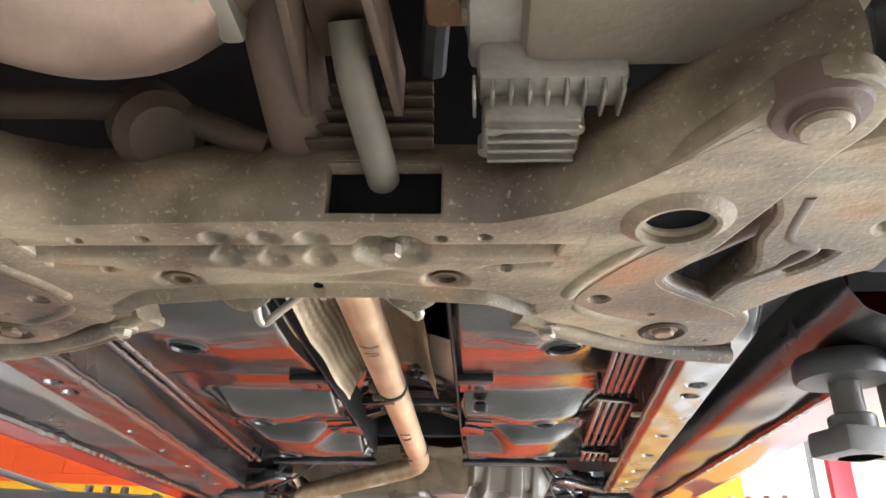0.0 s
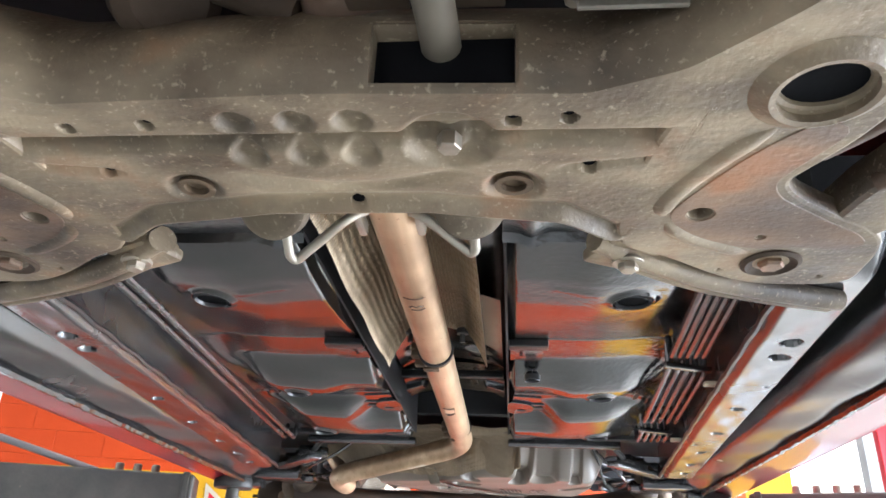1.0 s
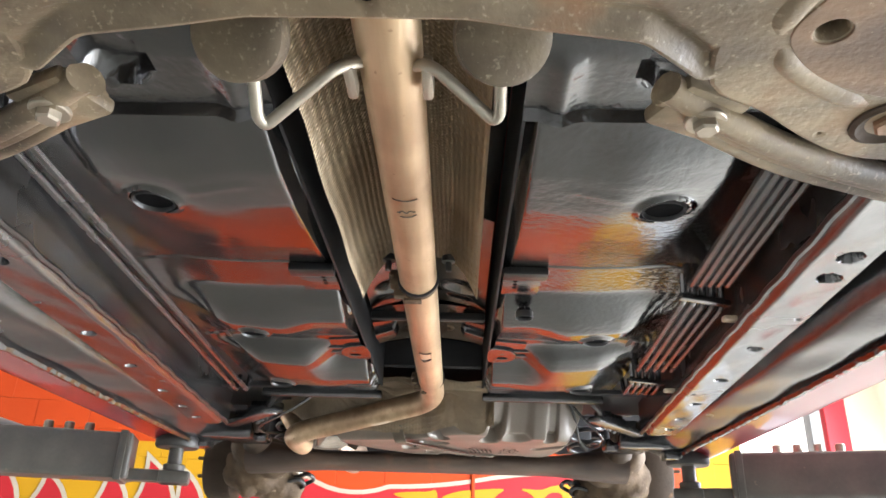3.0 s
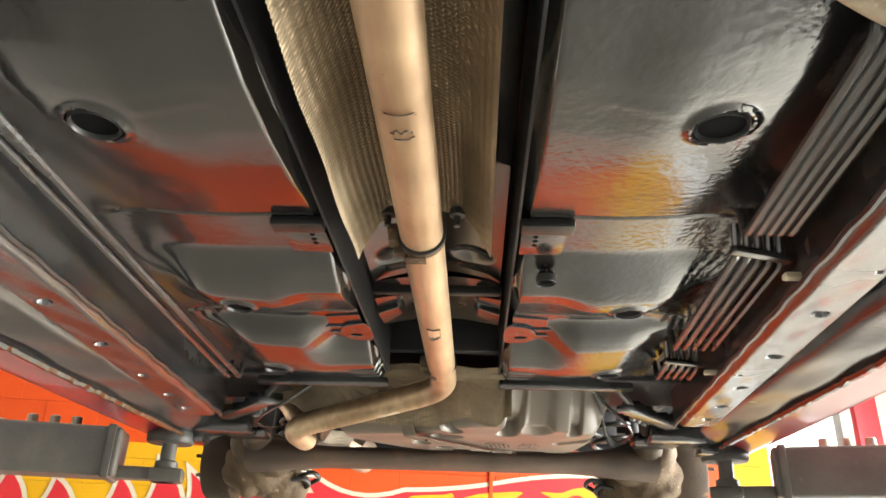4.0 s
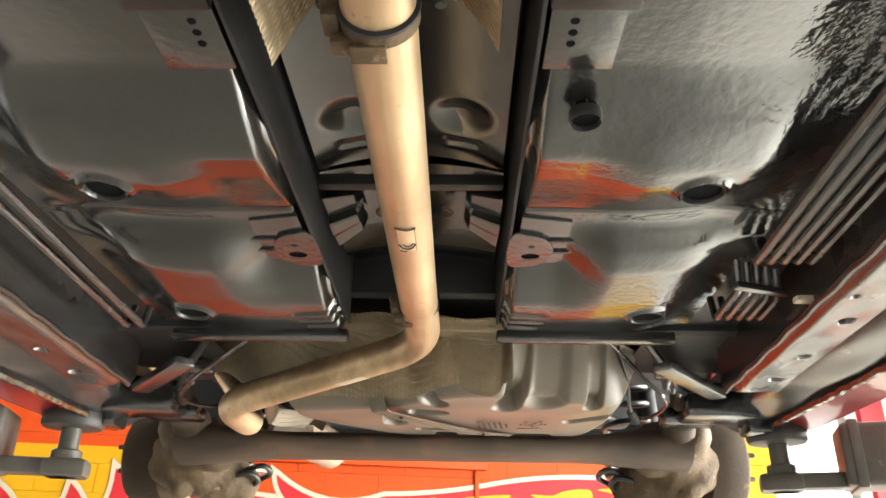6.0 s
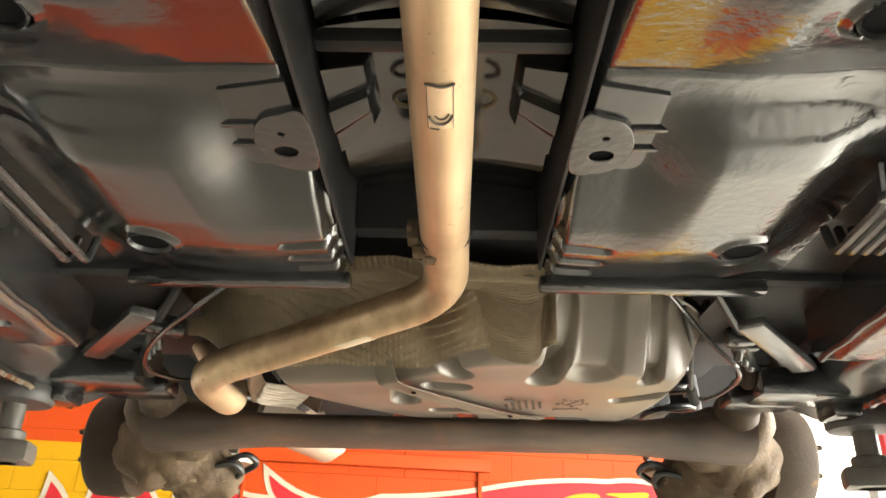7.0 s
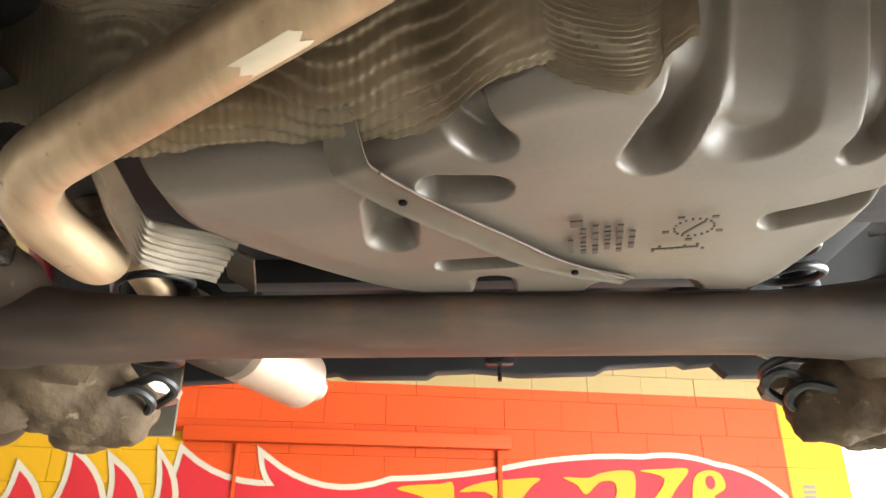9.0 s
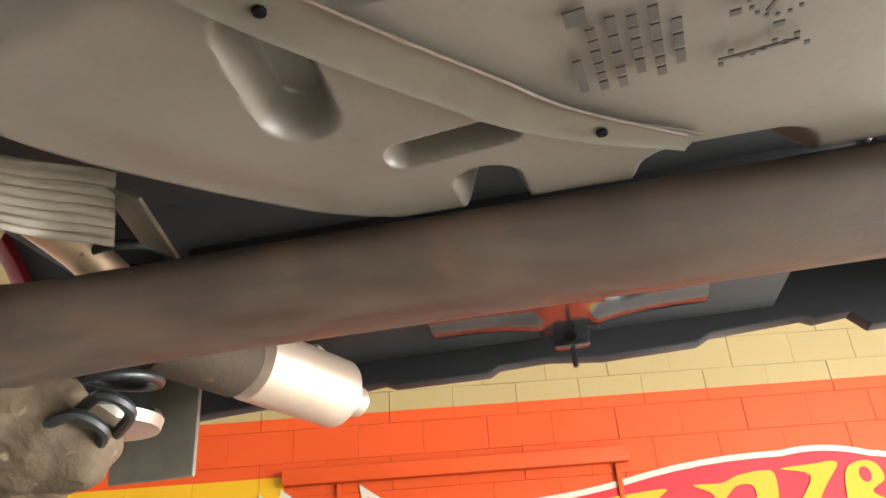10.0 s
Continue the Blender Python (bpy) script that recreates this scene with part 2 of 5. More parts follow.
def mural_mat():
    """Painted block wall: orange field, yellow at both ends, cream above; colours by place along the wall."""
    m, nt, p = nodes_of("mural_wall_paint")
    geo = nt.nodes.new("ShaderNodeNewGeometry")
    turn = nt.nodes.new("ShaderNodeVectorRotate")
    turn.rotation_type = "Z_AXIS"
    turn.inputs["Center"].default_value = (0, 7.2, 0)
    turn.inputs["Angle"].default_value = -WALL_TURN
    nt.links.new(geo.outputs["Position"], turn.inputs["Vector"])
    sep = nt.nodes.new("ShaderNodeSeparateXYZ")
    nt.links.new(turn.outputs[0], sep.inputs[0])

    def over(src, v):
        n = nt.nodes.new("ShaderNodeMath")
        n.operation = "GREATER_THAN"
        nt.links.new(src, n.inputs[0])
        n.inputs[1].default_value = v
        return n.outputs[0]

    def prod(a, b):
        n = nt.nodes.new("ShaderNodeMath")
        n.operation = "MULTIPLY"
        nt.links.new(a, n.inputs[0])
        nt.links.new(b, n.inputs[1])
        return n.outputs[0]

    def inv(a):
        n = nt.nodes.new("ShaderNodeMath")
        n.operation = "SUBTRACT"
        n.inputs[0].default_value = 1
        nt.links.new(a, n.inputs[1])
        return n.outputs[0]

    u, z = sep.outputs[0], sep.outputs[2]
    grain = noise_node(nt, 2.0, 5)
    orange = mix(nt, grain.outputs[0], (0.295, 0.029, 0.003), (0.335, 0.038, 0.0036))
    col = mix(nt, prod(prod(inv(over(u, -1.80)), inv(over(z, 2.20))), over(z, 1.35)), orange, M_YELLOW)
    col = mix(nt, prod(over(u, 1.15), inv(over(z, 0.80))), col, M_YELLOW)
    col = mix(nt, over(u, 2.27), col, M_YELLOW)
    # unseen low right end coloured pale, imitating outdoor light for the rails to reflect
    col = mix(nt, prod(over(u, 2.27), inv(over(z, 1.6))), col, M_PALE_DAYLIGHT)
    col = mix(nt, prod(over(z, 2.555), over(u, -2.75)), col, M_CREAM)
    col = mix(nt, over(z, 3.0), col, M_CREAM)
    rnd = nt.nodes.new("ShaderNodeObjectInfo")
    tone = ramp(nt, rnd.outputs["Random"], [(0, (0.97, 0.97, 0.97)), (1, (1, 1, 1))])
    col = mix(nt, 1.0, col, tone.outputs[0], "MULTIPLY")
    nt.links.new(col, p.inputs["Base Color"])
    p.inputs["Roughness"].default_value, p.inputs["IOR"].default_value = 0.6, 1.25
    bump(nt, p, noise_node(nt, 45, 4).outputs[0], 0.25, 0.004)
    return m


WALL_TURN = math.atan(0.2)
MURAL = mural_mat()
PAINT_RED = surface("red_mural_paint", (0.24, 0.009, 0.012), (0.295, 0.0125, 0.016), 0.6, big=2, small=45, bumps=0.2, ior=1.25)
PAINT_WHITE = surface("white_mural_paint", (0.26, 0.228, 0.17), (0.31, 0.275, 0.21), 0.6, big=2, small=45, bumps=0.2, ior=1.25)
PAINT_YELLOW = surface("yellow_mural_paint", (0.31, 0.144, 0.004), (0.35, 0.17, 0.005), 0.6, big=2, small=45, bumps=0.2, ior=1.25)


# ---- geometry helpers ----
def part(name, data, material, parent, label="", smooth=True):
    """Links a bmesh or mesh as one object under a thing or part."""
    if isinstance(data, bmesh.types.BMesh):
        me = bpy.data.meshes.new(name)
        bmesh.ops.recalc_face_normals(data, faces=data.faces)
        data.to_mesh(me)
        data.free()
    else:
        me = data
    if smooth:
        me.shade_smooth()
        me.set_sharp_from_angle(angle=radians(38))
    me.materials.clear()
    me.materials.append(material)
    ob = new(name, me)
    if parent:
        ob.parent = parent
    if label:
        tagged(ob, label)
    return ob


def thing(name, label, category, group="", kind=""):
    return tagged(new(name), label, category, group, kind)


def box(bm, c, s, bev=0.004, m=None, seg=2):
    g = bmesh.ops.create_cube(bm, size=1, matrix=(m or Matrix()) @ Matrix.Translation(c) @ Matrix.Diagonal((*s, 1)))
    if bev:
        edges = list({e for v in g["verts"] for e in v.link_edges})
        bmesh.ops.bevel(bm, geom=edges, offset=min(bev, 0.45 * min(s)), segments=seg, profile=0.6, affect="EDGES")
    return bm


def lathe(bm, profile, origin, axis, seg=24):
    """profile: (radius, height) along axis from origin."""
    q = Vector(axis).normalized().to_track_quat("Z", "Y").to_matrix()
    rings = []
    for r, h in profile:
        ring = []
        for i in range(seg):
            a = 2 * math.pi * i / seg
            ring.append(bm.verts.new(Vector(origin) + q @ Vector((r * math.cos(a), r * math.sin(a), h))))
        rings.append(ring)
    for a, b in zip(rings, rings[1:]):
        for i in range(seg):
            bm.faces.new((a[i], a[(i + 1) % seg], b[(i + 1) % seg], b[i]))
    bm.faces.new(rings[0])
    bm.faces.new(rings[-1])
    return bm


def cyl(bm, p0, p1, r, r2=None, bev=0.003, seg=24):
    d = Vector(p1) - Vector(p0)
    h, r2 = d.length, r if r2 is None else r2
    b = min(bev, h * 0.3, r * 0.4)
    return lathe(bm, [(r - b, 0), (r, b), (r2, h - b), (r2 - b, h)], p0, d, seg)


def spline(pts, n=8):
    """Catmull-Rom through the points."""
    P = [Vector(p) for p in pts]
    P = [2 * P[0] - P[1]] + P + [2 * P[-1] - P[-2]]
    out = []
    for i in range(1, len(P) - 2):
        a, b, c, d = P[i - 1 : i + 3]
        for k in range(n):
            t = k / n
            out.append(0.5 * (2 * b + (c - a) * t + (2 * a - 5 * b + 4 * c - d) * t * t + (3 * b - a - 3 * c + d) * t ** 3))
    return out + [P[-2]]


def rounded(pts, r, n=7):
    """A polyline with its corners rounded by radius r."""
    P = [Vector(p) for p in pts]
    out = [P[0]]
    for a, b, c in zip(P, P[1:], P[2:]):
        u, v = a - b, c - b
        k = min(r, 0.45 * u.length, 0.45 * v.length)
        p0, p1 = b + u.normalized() * k, b + v.normalized() * k
        for i in range(n + 1):
            t = i / n
            out.append((1 - t) ** 2 * p0 + 2 * t * (1 - t) * b + t * t * p1)
    return out + [P[-1]]


def tube(bm, pts, r, seg=16, radii=None):
    P = [Vector(p) for p in pts]
    up = Vector((0.03, 0.05, 1)).normalized()
    rings = []
    for i, p in enumerate(P):
        d = (P[min(i + 1, len(P) - 1)] - P[max(i - 1, 0)]).normalized()
        side = d.cross(up)
        if side.length < 0.05:
            side = d.cross(Vector((0, 1, 0)))
        side.normalize()
        up2 = side.cross(d)
        rr = radii[i] if radii else r
        rings.append([bm.verts.new(p + side * rr * math.cos(2 * math.pi * k / seg) + up2 * rr * math.sin(2 * math.pi * k / seg)) for k in range(seg)])
    for a, b in zip(rings, rings[1:]):
        for k in range(seg):
            bm.faces.new((a[k], a[(k + 1) % seg], b[(k + 1) % seg], b[k]))
    bm.faces.new(rings[0])
    bm.faces.new(rings[-1])
    return bm


def sheet(name, X, Y, Z, thick=0.002, lift=None):
    """Pressed sheet from arrays of places, with a second skin above it."""
    n, m = X.shape
    T = Z + thick if lift is None else lift
    v = np.concatenate([np.stack([X, Y, Z], -1).reshape(-1, 3), np.stack([X, Y, T], -1).reshape(-1, 3)])
    idx = np.arange(n * m).reshape(n, m)
    q = np.stack([idx[:-1, :-1], idx[:-1, 1:], idx[1:, 1:], idx[1:, :-1]], -1).reshape(-1, 4)
    f = [q, q[:, ::-1] + n * m]
    for e in (idx[0, :], idx[-1, ::-1], idx[::-1, 0], idx[:, -1]):
        f.append(np.stack([e[1:], e[:-1], e[:-1] + n * m, e[1:] + n * m], -1))
    me = bpy.data.meshes.new(name)
    me.from_pydata(v.tolist(), [], np.concatenate(f).tolist())
    me.update()
    return me


def plate(outline, holes=(), thick=0.004, bev=0.001, m=None, name="plate"):
    """A flat plate with holes in its xy plane, thick to both sides, with soft edges."""
    cu = bpy.data.curves.new(name, "CURVE")
    cu.dimensions, cu.fill_mode, cu.extrude, cu.bevel_depth, cu.bevel_resolution = "2D", "BOTH", thick / 2, bev, 1
    for loop in (outline, *holes):
        s = cu.splines.new("POLY")
        s.points.add(len(loop) - 1)
        for p, c in zip(s.points, loop):
            p.co = (c[0], c[1], 0, 1)
        s.use_cyclic_u = True
    ob = bpy.data.objects.new(name, cu)
    scene.collection.objects.link(ob)
    me = bpy.data.meshes.new_from_object(ob.evaluated_get(bpy.context.evaluated_depsgraph_get()))
    bpy.data.objects.remove(ob)
    bpy.data.curves.remove(cu)
    me.transform(m or Matrix())
    return me


def ring(cx, cy, rx, ry=None, n=24, a0=0):
    ry = ry or rx
    return [(cx + rx * math.cos(2 * math.pi * i / n + a0), cy + ry * math.sin(2 * math.pi * i / n + a0)) for i in range(n)]


def loop(pts, n=5):
    """A closed smooth outline through the points."""
    P = [Vector((*p, 0)) for p in pts]
    out = []
    for i in range(len(P)):
        a, b, c, d = (P[(i + k) % len(P)] for k in (-1, 0, 1, 2))
        for k in range(n):
            t = k / n
            q = 0.5 * (2 * b + (c - a) * t + (2 * a - 5 * b + 4 * c - d) * t * t + (3 * b - a - 3 * c + d) * t ** 3)
            out.append((q.x, q.y))
    return out


def sm(x, a, b):
    t = np.clip((x - a) / (b - a), 0, 1)
    return t * t * (3 - 2 * t)


def pit(X, Y, cx, cy, r, depth, soft=0.003, ry=None):
    d = np.hypot((X - cx), (Y - cy) * r / (ry or r))
    return depth * (1 - sm(d, r - soft, r + soft))


# ---- setting ----
FLOOR_Z = -0.36
WALL = Matrix.Translation((0, 7.2, 0)) @ Matrix.Rotation(WALL_TURN, 4, "Z")
bm = bmesh.new()
box(bm, (0, 2, FLOOR_Z - 0.1), (30, 30, 0.2), 0)
tagged(part("floor", bm, FLOOR, None), "grey concrete workshop floor with shade painted around the lift bay", "floor", kind="structure")
bm = bmesh.new()
box(bm, (0, 6, FLOOR_Z - 0.45), (400, 400, 0.55), 0)
tagged(part("ground", bm, CONCRETE, None), "pale concrete yard outside the workshop", "ground", kind="structure")
bm = bmesh.new()
box(bm, (0.2, 2, 5.1), (11.4, 16, 0.2), 0)
tagged(part("ceiling", bm, WHITEWALL, None), "plain white workshop ceiling", "ceiling", kind="structure")
bm = bmesh.new()
box(bm, (-5.0, 0.4, 2.3), (0.2, 12.2, 5.4), 0.01)
tagged(part("wall_west", bm, WHITEWALL, None), "plain white painted side wall", "wall", kind="structure")
# unseen wall; its opening is sized to keep sunlight off the floor's left and front
bm = bmesh.new()
for y, w in ((-2.8, 6.4), (7.7, 1.0)):
    box(bm, (5.3, y, 2.3), (0.25, w, 5.4), 0.01)
box(bm, (5.3, 1.05, 4.2), (0.25, 12.1, 1.6), 0.01)
tagged(part("wall_east", bm, WHITEWALL, None), "unseen white wall with a wide bay opening, placed to limit the sun", "wall", kind="structure")

# back wall: solid core with a skin of painted blocks
bm = bmesh.new()
box(bm, (-1.155, 0.12, 2.3), (7.79, 0.2, 5.4), 0)
north = tagged(part("wall_north", bm, MURAL, None), "block wall painted with an orange and yellow flame mural", "wall", kind="structure")
north.matrix_world = WALL
bm = bmesh.new()
box(bm, (0, 0, 0), (0.3988, 0.03, 0.1988), 0.0016, seg=1)
block = bpy.data.meshes.new("block")
bm.to_mesh(block)
bm.free()
block.materials.append(MURAL)
for row in range(16):
    for k in range(-13, 8):
        u = k * 0.4 + (0.2 if row % 2 else 0.0) + 0.25
        z = 0.1 + row * 0.2 + 0.08
        if u > 2.6:
            continue
        if row < 7:
            continue
        b = new("block", block)
        b.parent = north
        b.location = (u, 0.012 + 0.002 * math.sin(7 * u + 3 * row), z)
bm = bmesh.new()
box(bm, (-1.155, 0.013, 0.57), (7.79, 0.03, 1.81), 0.003)
part("plinth", bm, MURAL, north)
bm = bmesh.new()
box(bm, (-0.762, -0.035, 2.183), (2.076, 0.075, 0.09), 0.006)
tagged(part("ledge", bm, MURAL, north), "projecting sill painted orange")
bm = bmesh.new()
box(bm, (0.205, -0.012, 1.645), (0.03, 0.03, 0.98), 0.004)
part("batten", bm, MURAL, north)
bm = bmesh.new()
box(bm, (-1.47, -0.010, 1.645), (0.022, 0.026, 0.98), 0.004)
part("batten", bm, MURAL, north)


def mural(name, pts, mtl, depth, label="", smooth=4):
    me = plate(loop(pts, smooth) if smooth else pts, (), 0.0015, 0, WALL @ Matrix.Translation((0, -depth, 0)) @ Matrix.Rotation(radians(90), 4, "X"), name)
    ob = part(name, me, mtl, None, smooth=False)
    ob.parent = north
    ob.matrix_parent_inverse = WALL.inverted()
    if label:
        tagged(ob, label)


def flame(pts, grow):
    """Spiky outline, pushed outwards by grow."""
    P = [Vector((*p, 0)) for p in pts]
    out = []
    for i, p in enumerate(P):
        a, c = (p - P[i - 1]).normalized(), (P[(i + 1) % len(P)] - p).normalized()
        n = Vector((a.y + c.y, -a.x - c.x, 0))
        k = grow / max(0.35, n.length / 2) if n.length > 1e-4 else 0
        q = p + (n.normalized() * k if n.length > 1e-4 else Vector())
        out.append((q.x, q.y))
    return out


def arc(a, b, sag, n=6):
    """Points from a to b, bowed by sag to the left of the way."""
    a, b = Vector(a), Vector(b)
    s = Vector((-(b - a).y, (b - a).x)) * sag
    return [tuple(a.lerp(b, i / n) + s * 4 * (i / n) * (1 - i / n)) for i in range(n)]


main_flame = (arc((-1.79, 2.065), (-1.22, 1.883), -0.10) + arc((-1.22, 1.883), (-1.30, 2.05), 0.08) + arc((-1.30, 2.05), (-0.50, 1.925), -0.14, 8)
              + arc((-0.50, 1.925), (0.24, 2.008), -0.02) + arc((0.24, 2.008), (1.20, 2.105), 0.03) + arc((1.20, 2.105), (1.73, 2.07), 0.06, 8)
              + arc((1.73, 2.07), (2.20, 1.87), 0.08, 8) + arc((2.20, 1.87), (2.30, 1.4), 0.10, 8) + arc((2.30, 1.4), (0.4, 1.3), 0.06, 8) + arc((0.4, 1.3), (-2.1, 1.45), 0.03, 8) + arc((-2.1, 1.45), (-1.79, 2.065), -0.10, 8))
main_flame = main_flame[::-1]
mural("flame_border", flame(main_flame, 0.035), PAINT_WHITE, 0.008, "white painted flame outline", 0)
mural("flame_field", main_flame, PAINT_RED, 0.011, "red painted flame field", 0)
for x0, z0, w, lean in ((-3.2, 1.90, 0.34, 0.05), (-2.75, 1.94, 0.30, 0.05), (-2.42, 2.05, 0.34, 0.0), (-2.12, 1.995, 0.22, -0.06), (-1.93, 2.03, 0.10, 0.02), (-3.6, 1.95, 0.4, 0.1)):
    tongue = arc((x0 + lean, z0), (x0 - w * 0.55, 1.55), 0.12, 7) + arc((x0 - w * 0.55, 1.55), (x0 + w * 0.6, 1.55), 0.02, 4) + arc((x0 + w * 0.6, 1.55), (x0 + lean, z0), -0.16, 7)
    mural("flame_border", flame(tongue, 0.034), PAINT_WHITE, 0.0125, "", 0)
    mural("flame_field", tongue, PAINT_RED, 0.0150, "", 0)
# bold yellow swooshes inside the red field
swash = [
    [(-0.47, 1.885), (-0.2, 1.915), (-0.10, 1.90), (-0.14, 1.55), (-0.28, 1.55), (-0.25, 1.80)],
    [(-0.06, 1.87), (0.08, 1.93), (0.28, 1.955), (0.47, 1.965), (0.40, 1.90), (0.30, 1.75), (0.33, 1.55), (0.15, 1.55), (0.15, 1.85)],
    [(0.63, 1.975), (0.80, 1.975), (0.90, 2.01), (1.05, 2.03), (1.13, 2.0), (1.10, 1.8), (1.0, 1.6), (0.85, 1.6), (0.98, 1.85), (0.98, 1.95), (0.88, 1.95), (0.78, 1.87), (0.72, 1.93)],
    [(1.17, 2.03), (1.35, 2.045), (1.52, 2.045), (1.40, 1.9), (1.33, 1.75), (1.5, 1.6), (1.2, 1.6), (1.22, 1.8), (1.34, 1.98)],
    [(1.52, 1.85), (1.56, 2.0), (1.66, 2.045), (1.75, 2.02), (1.77, 1.93), (1.68, 1.86), (1.85, 1.75), (1.7, 1.6), (1.5, 1.6)],
    [(-1.3, 1.65), (-1.0, 1.72), (-1.05, 1.2), (-1.2, 1.2), (-1.2, 1.55)],
]
for s in swash:
    mural("swoosh", s, PAINT_YELLOW, 0.0175, "", 4)
mural("swoosh_eye", ring(1.665, 1.965, 0.035, 0.045, 14), PAINT_RED, 0.0205, "", 0)
for k, (du, dz) in enumerate(((0, 0), (0.0, -0.035), (0.0, -0.07))):
    mural("sign_bar", [(2.36, 1.965 + dz), (2.45, 1.965 + dz), (2.45, 1.942 + dz), (2.36, 1.942 + dz)], INK, 0.006, "", 0)

# doorway, posts and bright yard at the right end of the back wall
bm = bmesh.new()
box(bm, (3.56, 0.05, 1.8), (0.12, 0.11, 4.4), 0.01)
o = tagged(part("door_post", bm, POST, None), "grey steel door post in the daylight", "post", kind="structure")
o.matrix_world = WALL
bm = bmesh.new()
box(bm, (3.79, 0.08, 1.8), (0.24, 0.16, 4.4), 0.01)
o = tagged(part("door_pillar", bm, REDPOST, None), "red painted pillar beside the doorway", "pillar", kind="structure")
o.matrix_world = WALL
bm = bmesh.new()
box(bm, (5.56, 0.3, 2.3), (3.2, 0.2, 5.4), 0.01)
o = tagged(part("wall_return", bm, PLASTER, None), "cream painted block wall beside the doorway", "wall", kind="structure")
o.matrix_world = WALL
# added backdrop that glows, so the doorway looks filled with daylight
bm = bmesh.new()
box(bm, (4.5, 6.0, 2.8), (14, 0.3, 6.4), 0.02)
o = tagged(part("backdrop", bm, GLARE, None), "glowing white backdrop added for the bright daylight outside", "wall", kind="structure")
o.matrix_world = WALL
bm = bmesh.new()
box(bm, (-4.57, 0.0, 2.3), (0.6, 0.3, 5.4), 0.01)
o = tagged(part("wall_corner", bm, WHITEWALL, None), "white painted corner pier of the workshop", "wall", kind="structure")
o.matrix_world = WALL

# ---- car on the lift: underside ----
car = thing("car", "dark red hatchback raised on a workshop lift with wheels off", "car")


def smooth_profile(y, knots, width):
    """Heights along y through the knots, softened over a width."""
    ky, kz = zip(*knots)
    fine = np.linspace(y.min() - 0.2, y.max() + 0.2, 1200)
    z = np.interp(fine, ky, kz)
    n = max(3, int(width / (fine[1] - fine[0])))
    k = np.hanning(n + 2)[1:-1]
    z = np.convolve(np.pad(z, n, mode="edge"), k / k.sum(), "same")[n:-n]
    return np.interp(y, fine, z)


PAN_OUT = [(1.21, 1.740), (1.30, 1.724), (1.36, 1.710), (1.41, 1.7045), (1.46, 1.7045), (1.515, 1.708), (1.575, 1.714), (1.64, 1.722), (1.72, 1.7335), (1.84, 1.7365), (1.875, 1.725), (1.915, 1.709), (1.95, 1.699),
           (1.99, 1.6985), (2.04, 1.710), (2.09, 1.727), (2.105, 1.735), (2.145, 1.735), (2.175, 1.708), (2.21, 1.697), (2.33, 1.694), (2.39, 1.695), (2.43, 1.702), (2.47, 1.711), (2.6, 1.712)]
PAN_IN = [(1.21, 1.740), (1.30, 1.726), (1.40, 1.710), (1.48, 1.709), (1.56, 1.715), (1.64, 1.723), (1.72, 1.7345), (1.84, 1.737), (1.885, 1.720), (1.94, 1.706), (1.99, 1.712), (2.08, 1.732), (2.11, 1.737),
          (2.255, 1.737), (2.30, 1.718), (2.35, 1.703), (2.40, 1.701), (2.44, 1.706), (2.475, 1.712), (2.6, 1.712)]


